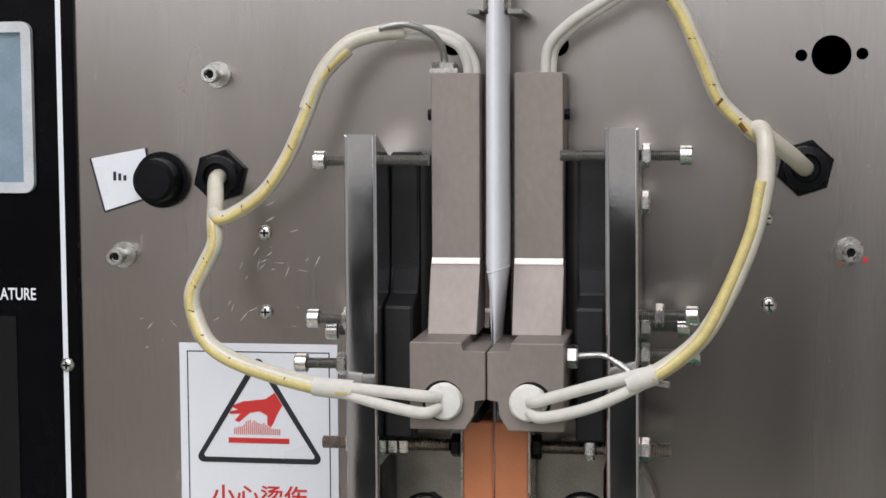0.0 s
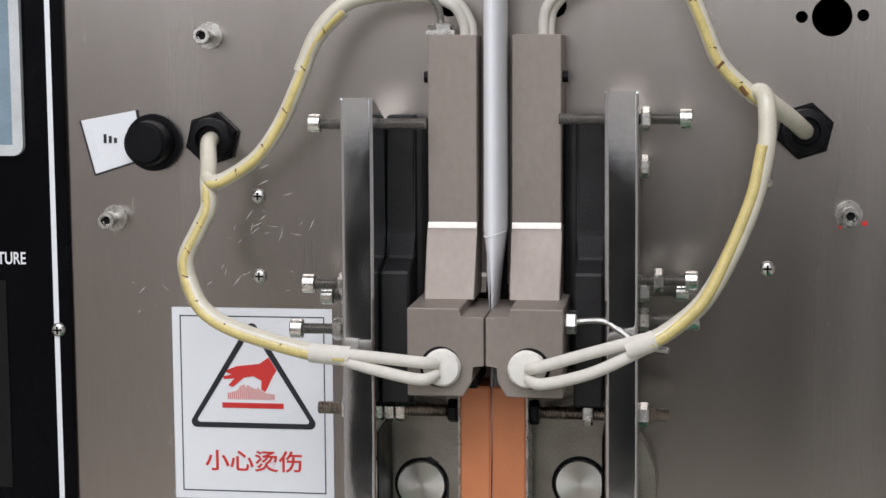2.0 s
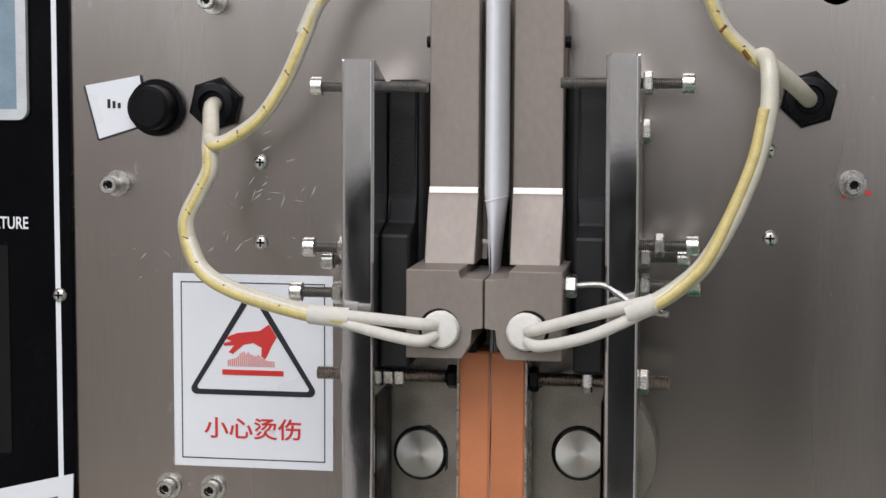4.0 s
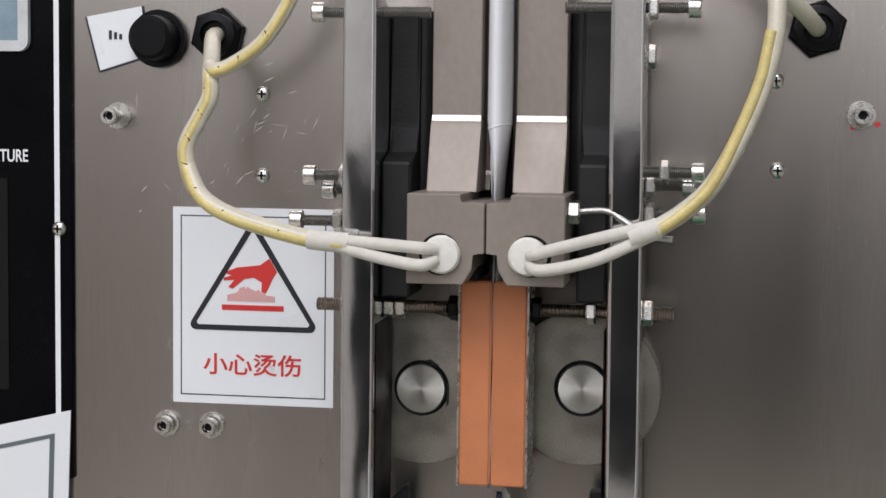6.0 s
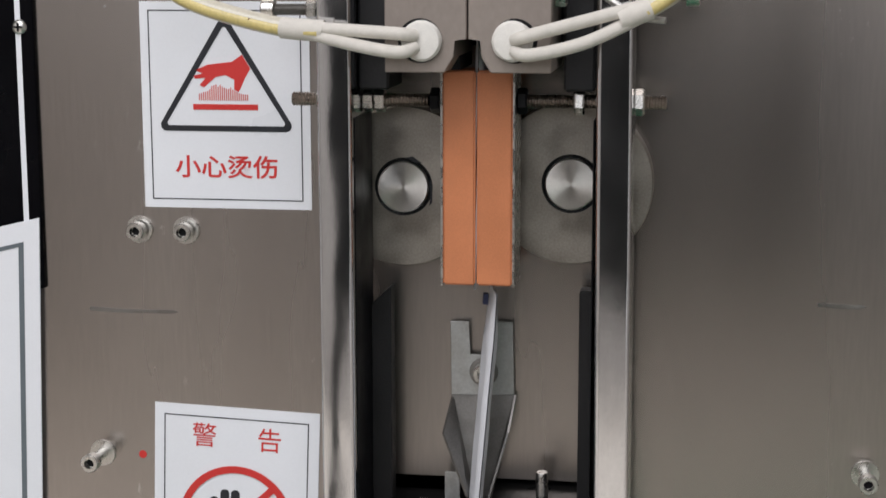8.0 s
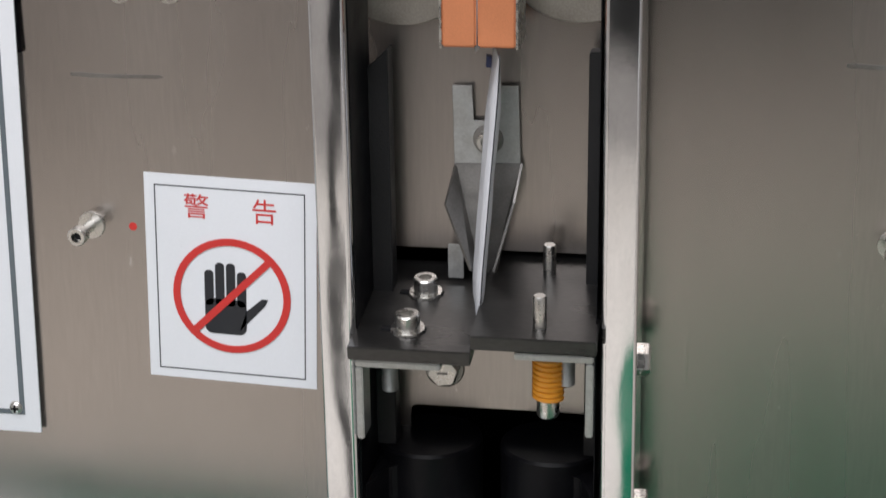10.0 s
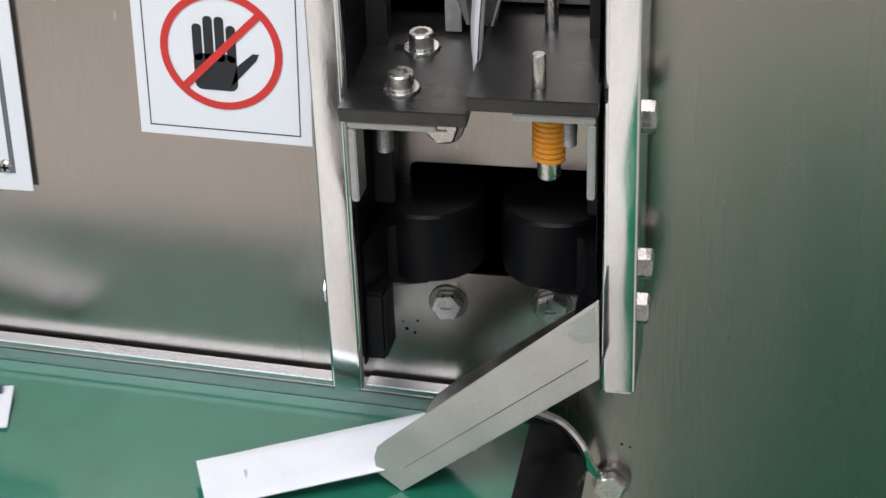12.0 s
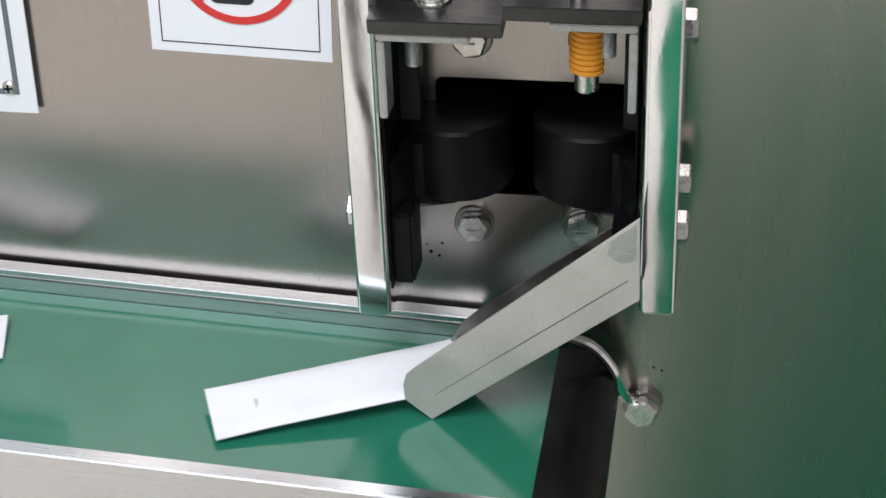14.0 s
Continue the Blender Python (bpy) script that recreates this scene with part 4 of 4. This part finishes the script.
def cables():
    made = {}
    # leads and lower loop of the jaw with the label beside it
    made["leads_l"] = cable("heater_cable", "white heater leads in a cloudy yellow sleeve", [
        ("lead", [(-0.0190, -0.085, -0.0670), (-0.0260, -0.089, -0.0660), (-0.0450, -0.085, -0.0650), (-0.0740, -0.080, -0.0635)], 0.0031, LEAD, "white braided lead"),
        ("lead", [(-0.0190, -0.085, -0.0720), (-0.0260, -0.090, -0.0745), (-0.0480, -0.085, -0.0715), (-0.0740, -0.080, -0.0655)], 0.0031, LEAD, "white braided lead"),
        ("sleeve", [(-0.0660, -0.080, -0.0650), (-0.0880, -0.078, -0.0630), (-0.1250, -0.072, -0.0540), (-0.1450, -0.066, -0.0440), (-0.1545, -0.060, -0.0290)], 0.0046, SLEEVE, "yellow fibre sleeve"),
        ("clear_cover", [(-0.0640, -0.0800, -0.0652), (-0.0760, -0.0795, -0.0645), (-0.0850, -0.0787, -0.0637)], 0.0052, LEAD, "white wrapped end")], (-0.02, -0.08, -0.07))
    made["loop_l"] = cable("heater_cable", "cloudy yellow sleeved cable hanging from the gland", [
        ("sleeve", [(-0.1490, -0.0632, -0.0410), (-0.1540, -0.060, -0.0310), (-0.1560, -0.058, -0.0180), (-0.1500, -0.055, -0.0040), (-0.1450, -0.052, 0.0080), (-0.1460, -0.048, 0.0200), (-0.1490, -0.036, 0.0300), (-0.1545, -0.016, 0.0400), (-0.1555, -0.004, 0.0420)], 0.0046, SLEEVE, "cloudy plastic sleeve")], (-0.1545, -0.010, 0.0400))
    made["arc_l"] = cable("heater_cable", "yellow sleeved cable arching to the heating bar", [
        ("sleeve", [(-0.1470, -0.046, 0.0235), (-0.1420, -0.052, 0.0215), (-0.1340, -0.052, 0.0240), (-0.1180, -0.052, 0.0350), (-0.1060, -0.050, 0.0520), (-0.0960, -0.048, 0.0740), (-0.0870, -0.046, 0.0960), (-0.0730, -0.044, 0.1110)], 0.0040, SLEEVE, "yellow fibre sleeve"),
        ("clear_cover", [(-0.0950, -0.0475, 0.0790), (-0.0855, -0.046, 0.1000), (-0.0720, -0.044, 0.1140), (-0.0560, -0.041, 0.1190), (-0.0440, -0.038, 0.1200)], 0.0043, CLEAR, "cloudy plastic sleeve"),
        ("lead", [(-0.0480, -0.038, 0.1175), (-0.0300, -0.033, 0.1175), (-0.0170, -0.029, 0.1130), (-0.0120, -0.026, 0.1040), (-0.0115, -0.025, 0.0975)], 0.0026, LEAD, "white braided lead"),
        ("lead", [(-0.0480, -0.038, 0.1195), (-0.0300, -0.031, 0.1210), (-0.0150, -0.027, 0.1150), (-0.0085, -0.024, 0.1050), (-0.0075, -0.023, 0.0975)], 0.0026, LEAD, "white braided lead"),
        ("sensor_wire", [(-0.0560, -0.045, 0.1215), (-0.0420, -0.043, 0.1235), (-0.0300, -0.038, 0.1190), (-0.0245, -0.032, 0.1120), (-0.0240, -0.026, 0.1030)], 0.0019, BRAID, "thin steel braided sensor wire")], (-0.12, -0.05, 0.05))
    made["leads_r"] = cable("heater_cable", "white heater leads in a cloudy yellow sleeve", [
        ("lead", [(0.0275, -0.085, -0.0690), (0.0350, -0.090, -0.0665), (0.0600, -0.084, -0.0600), (0.0850, -0.080, -0.0535)], 0.0031, LEAD, "white braided lead"),
        ("lead", [(0.0275, -0.085, -0.0735), (0.0350, -0.090, -0.0755), (0.0600, -0.085, -0.0700), (0.0860, -0.080, -0.0580)], 0.0031, LEAD, "white braided lead"),
        ("clear_cover", [(0.0760, -0.081, -0.0595), (0.0840, -0.0805, -0.0565), (0.0900, -0.0797, -0.0540)], 0.0053, LEAD, "white wrapped end"),
        ("sleeve", [(0.0860, -0.080, -0.0560), (0.1000, -0.077, -0.0475), (0.1150, -0.074, -0.0335), (0.1290, -0.070, -0.0080), (0.1390, -0.066, 0.0180), (0.1440, -0.062, 0.0420), (0.1440, -0.056, 0.0620), (0.1415, -0.050, 0.0680), (0.1370, -0.045, 0.0660)], 0.0046, CLEAR, "cloudy plastic sleeve"),
        ("fibre_core", [(0.0880, -0.0822, -0.0560), (0.1000, -0.0797, -0.0480), (0.1145, -0.0770, -0.0335), (0.1270, -0.0730, -0.0080), (0.1370, -0.0690, 0.0180), (0.1418, -0.0652, 0.0420)], 0.0030, SLEEVE, "yellow fibre strip")], (0.027, -0.08, -0.07))
    made["gland_r"] = cable("heater_cable", "pale sleeved cable leaving the gland", [
        ("sleeve", [(0.1672, -0.003, 0.0466), (0.1655, -0.014, 0.0476), (0.1580, -0.030, 0.0540), (0.1450, -0.042, 0.0640), (0.1390, -0.046, 0.0680)], 0.0046, CLEAR, "cloudy plastic sleeve")], (0.170, -0.008, 0.047))
    made["arc_r"] = cable("heater_cable", "yellow sleeved cable looping down to the gland", [
        ("sleeve", [(0.1450, -0.044, 0.0620), (0.1360, -0.047, 0.0680), (0.1210, -0.049, 0.0830), (0.1110, -0.050, 0.1060), (0.1000, -0.050, 0.1300), (0.0880, -0.048, 0.1420), (0.0740, -0.044, 0.1420)], 0.0040, SLEEVE, "yellow fibre sleeve"),
        ("lead", [(0.0760, -0.044, 0.1430), (0.0610, -0.040, 0.1340), (0.0440, -0.032, 0.1240), (0.0320, -0.027, 0.1120), (0.0300, -0.025, 0.0975)], 0.0028, LEAD, "white braided lead"),
        ("lead", [(0.0760, -0.042, 0.1400), (0.0610, -0.037, 0.1310), (0.0460, -0.029, 0.1220), (0.0350, -0.024, 0.1110), (0.0330, -0.022, 0.0975)], 0.0028, LEAD, "white braided lead"),
        ("tie_mark", [(0.1312, -0.0515, 0.0710), (0.1345, -0.0515, 0.0665)], 0.0012, RUST, "brown burn mark"),
        ("tie_mark", [(0.1225, -0.0530, 0.0835), (0.1195, -0.0530, 0.0800)], 0.0008, RUST, "brown burn mark")], (0.12, -0.05, 0.10))
    return made


# ---------- conveyor ----------
def belt_z(x):
    return -0.532 - 0.047 * (x + 0.288)


def conveyor():
    slope = math.degrees(math.atan(0.047))
    t = thing("conveyor", (0.0, 0, belt_z(0)), "flat green belt conveyor with bright aluminium side rails", "conveyor")
    t.rotation_euler = (0, radians(slope), 0)
    L = -1.1
    out = [(L, -0.0440), (L, 0.0)]
    for k in range(13):
        a = radians(90 - 180 * k / 12)
        out.append((0.034 + 0.022 * math.cos(a), -0.022 + 0.022 * math.sin(a)))
    part("belt", prism(out, "y", -0.1485, -0.0130, 0), BELT, t, "glossy green conveyor belt", True)
    part("roller", lathe([(0, 0), (0.0200, 0), (0.0200, 0.1340), (0, 0.1340)], (0.034, -0.1480, -0.022), (0, 1, 0), 30), BLACK, t, "dark end roller", True)
    b = box(L, -0.020, -0.0125, -0.0030, -0.030, 0.0130, 0.0006)
    part("back_rail", b, ALU, t, "bright aluminium back rail")
    part("rail_groove", box(L, -0.020, -0.0131, -0.0124, 0.0080, 0.0092, 0), DULL, t, "dark rail groove")
    b = box(L, 0.020, -0.1580, -0.1490, -0.0600, 0.0090, 0.0008)
    part("front_rail", b, ALU, t, "bright aluminium front rail")
    # black shape just outside the belt, blackens its rounded right end
    cover = [(0.024, 0.0008)] + [(0.034 + 0.0232 * math.sin(radians(15 * k)), -0.022 + 0.0232 * math.cos(radians(15 * k))) for k in range(13)] + [(0.024, -0.0448)]
    part("end_black", prism(cover, "y", -0.1480, -0.0135, 0), BLACK, t, "black shape laid over the belt's rounded end", True)
    part("end_plate", prism([(0.020, -0.060), (0.020, 0.001), (0.048, -0.004), (0.056, -0.022), (0.048, -0.050), (0.030, -0.060)], "y", -0.1540, -0.1490, 0.0006), BLACK, t, "black end plate")
    for x, low in ((-0.45, -0.637), (-1.0, -0.675)):
        part("leg", box(x - 0.02, x + 0.02, -0.13, -0.09, low, -0.060, 0.001), ALU, t)
    h = thing("hook_bolt", (0.068, 0, -0.588), "bright hexagon bolt with a curved wire hook", "bolt")
    part("head", hexagon(0.0090, 0.004, 0.0120, (0, 0, 0), (0, -1, 0), 0.25), BOLT, h)
    part("washer", lathe([(0, 0.004), (0.0105, 0.004), (0.0108, 0)], (0, 0, 0), (0, -1, 0), 24), DULL, h)
    part("hook", sweep([(-0.004, -0.006, 0.004), (-0.010, -0.016, 0.018), (-0.016, -0.022, 0.038), (-0.026, -0.026, 0.053), (-0.040, -0.028, 0.060)], 0.0030, 10, 8), CHROME, h, "curved chrome wire", True)


# ---------- build ----------
room()
workbench()
machine_panel()
burn_sign()
stop_sign()
name_sign()
control_panel()
notice_board()
for x, z in ((-0.131, 0.010), (-0.131, -0.035), (0.1490, -0.0275), (0.1470, 0.0195)):
    panel_screw(x, z)
for x, z, tall in ((-0.2145, -0.003, 0.010), (0.1910, 0.002, 0.008), (-0.1862, -0.1762, 0.003), (-0.1600, -0.1762, 0.003), (-0.2120, -0.3035, 0.016), (0.2035, -0.2970, 0.014), (-0.1570, 0.0990, 0.012)):
    panel_cap_screw(x, z, tall)
cable_gland(-0.1560, 0.0420)
cable_gland(0.1672, 0.0466)
black_knob(-0.1900, 0.0400)
for x, z, a in ((-0.0210, -0.3752, 0.2), (0.0365, -0.3742, 0.45), (-0.0220, -0.4800, 0.1), (0.0345, -0.4780, 0.4)):
    hex_bolt(x, z, turn=a)
guide_disc(-0.0375, -0.1480)
guide_disc(0.0495, -0.1450)
backing_block()
film_guide()
forming_tube()
conveyor()
FILM_TUBE = film_tube()
ARMS = {sd: sealing_arm(sd) for sd in (-1, 1)}
CABLES = cables()
PACKS = [stick_pack() for k in range(10)]


# ---------- movement ----------
CYCLE, FIRST = 1.94, 0.01


def ease(v):
    v = max(0.0, min(1.0, v))
    return v * v * (3 - 2 * v)


def opening(t):
    """0: jaws shut, 1: wide open."""
    p = (t - FIRST) % CYCLE
    shut = max(0.0, min(1.0, (p - 1.36) / 0.57))
    return ease((p - 0.60) / 0.51) * (1 - shut ** 1.7)


def drawn(t):
    """How many pack lengths the film has been drawn since the start."""
    n = math.floor((t - FIRST) / CYCLE)
    return n + ease(((t - FIRST) % CYCLE - 1.015) / 0.455)


def sleeve_drop(t):
    p = (t - FIRST) % CYCLE
    return ease((p - 1.015) / 0.455) * (1 - ease((p - 1.74) / 0.18))


def pack_row(k, t):
    """Pack k: in the pads at the start for k = 1, one lower for k = 0, still in the tube above for the rest."""
    cut = FIRST + CYCLE * (k + 1) - 0.09
    if t < cut + 0.001:
        d = max(0, drawn(t)) if t > FIRST else 0
        z = -0.053 - PITCH * (1.5 - k + d)
        low = max(0.0, min(1.0, (-0.27 - z) / 0.143))
        hang = max(0.0, min(1.0, (-0.13 - z) / 0.143))
        out = max(0.0, min(1.0, (-0.03 - z) / 0.09))
        return pose(C + 0.0012 * hang, -0.031, z, 0, 4.0 * hang - 2.0 * low, 0.5 + 12.5 * max(hang, out * opening(t)) + 12 * low)
    s = t - cut
    keys = [(0.0, 0.006, -0.031, -0.4105, 4, 29, 0), (0.03, -0.016, -0.048, -0.455, 22, 20, 0), (0.07, -0.020, -0.062, -0.497, 52, 12, 5), (0.12, -0.060, -0.072, -0.518, 77, 26, 10),
            (0.41, -0.0640, -0.0800, -0.5290, 86, 26, 10), (0.56, -0.081, -0.0805, -0.5320, 88, 23, 9), (0.71, -0.112, -0.0810, -0.5360, 92, 19, 7), (0.91, -0.1270, -0.0810, -0.5356, 92.7, 17, 6)]
    if s >= 0.91:
        x = -0.1270 - 0.134 * (s - 0.91)
        return pose(x, -0.0810, belt_z(x) + 0.0040, 0, 92.7, 17) @ pose(0, 0, 0, 0, 0, 6)
    for a, b in zip(keys, keys[1:]):
        if s <= b[0]:
            f = (s - a[0]) / (b[0] - a[0])
            v = [p + (q - p) * f for p, q in zip(a[1:], b[1:])]
            return pose(v[0], v[1], v[2], 0, v[3], v[4]) @ pose(0, 0, 0, 0, 0, v[5])


def motions():
    steps = [i * 0.1 for i in range(141)]
    for sd, arm in ARMS.items():
        walk(arm, [(t, pose(C + sd * PIVOT_U, PIVOT_Y, 0, 0, 0, sd * SWING[sd] * opening(t))) for t in steps])
    walk(FILM_TUBE, [(t, pose(C + 0.0005, -0.031, -PITCH * sleeve_drop(t))) for t in steps])
    for k, pack in enumerate(PACKS):
        walk(pack, [(t, pack_row(k, t)) for t in steps])
    for key, dx, dz, tilt in (("leads_l", -0.0395, 0, 0), ("leads_r", 0.0300, 0, 0), ("arc_l", -0.0100, 0, 0), ("arc_r", 0.0135, 0, 0), ("loop_l", 0, 0, 31), ("gland_r", 0, 0, 12)):
        ob = CABLES[key]
        x, y, z = ob.location
        walk(ob, [(t, pose(x + dx * opening(t), y, z + dz * opening(t), 0, tilt * opening(t), 0)) for t in steps])


motions()
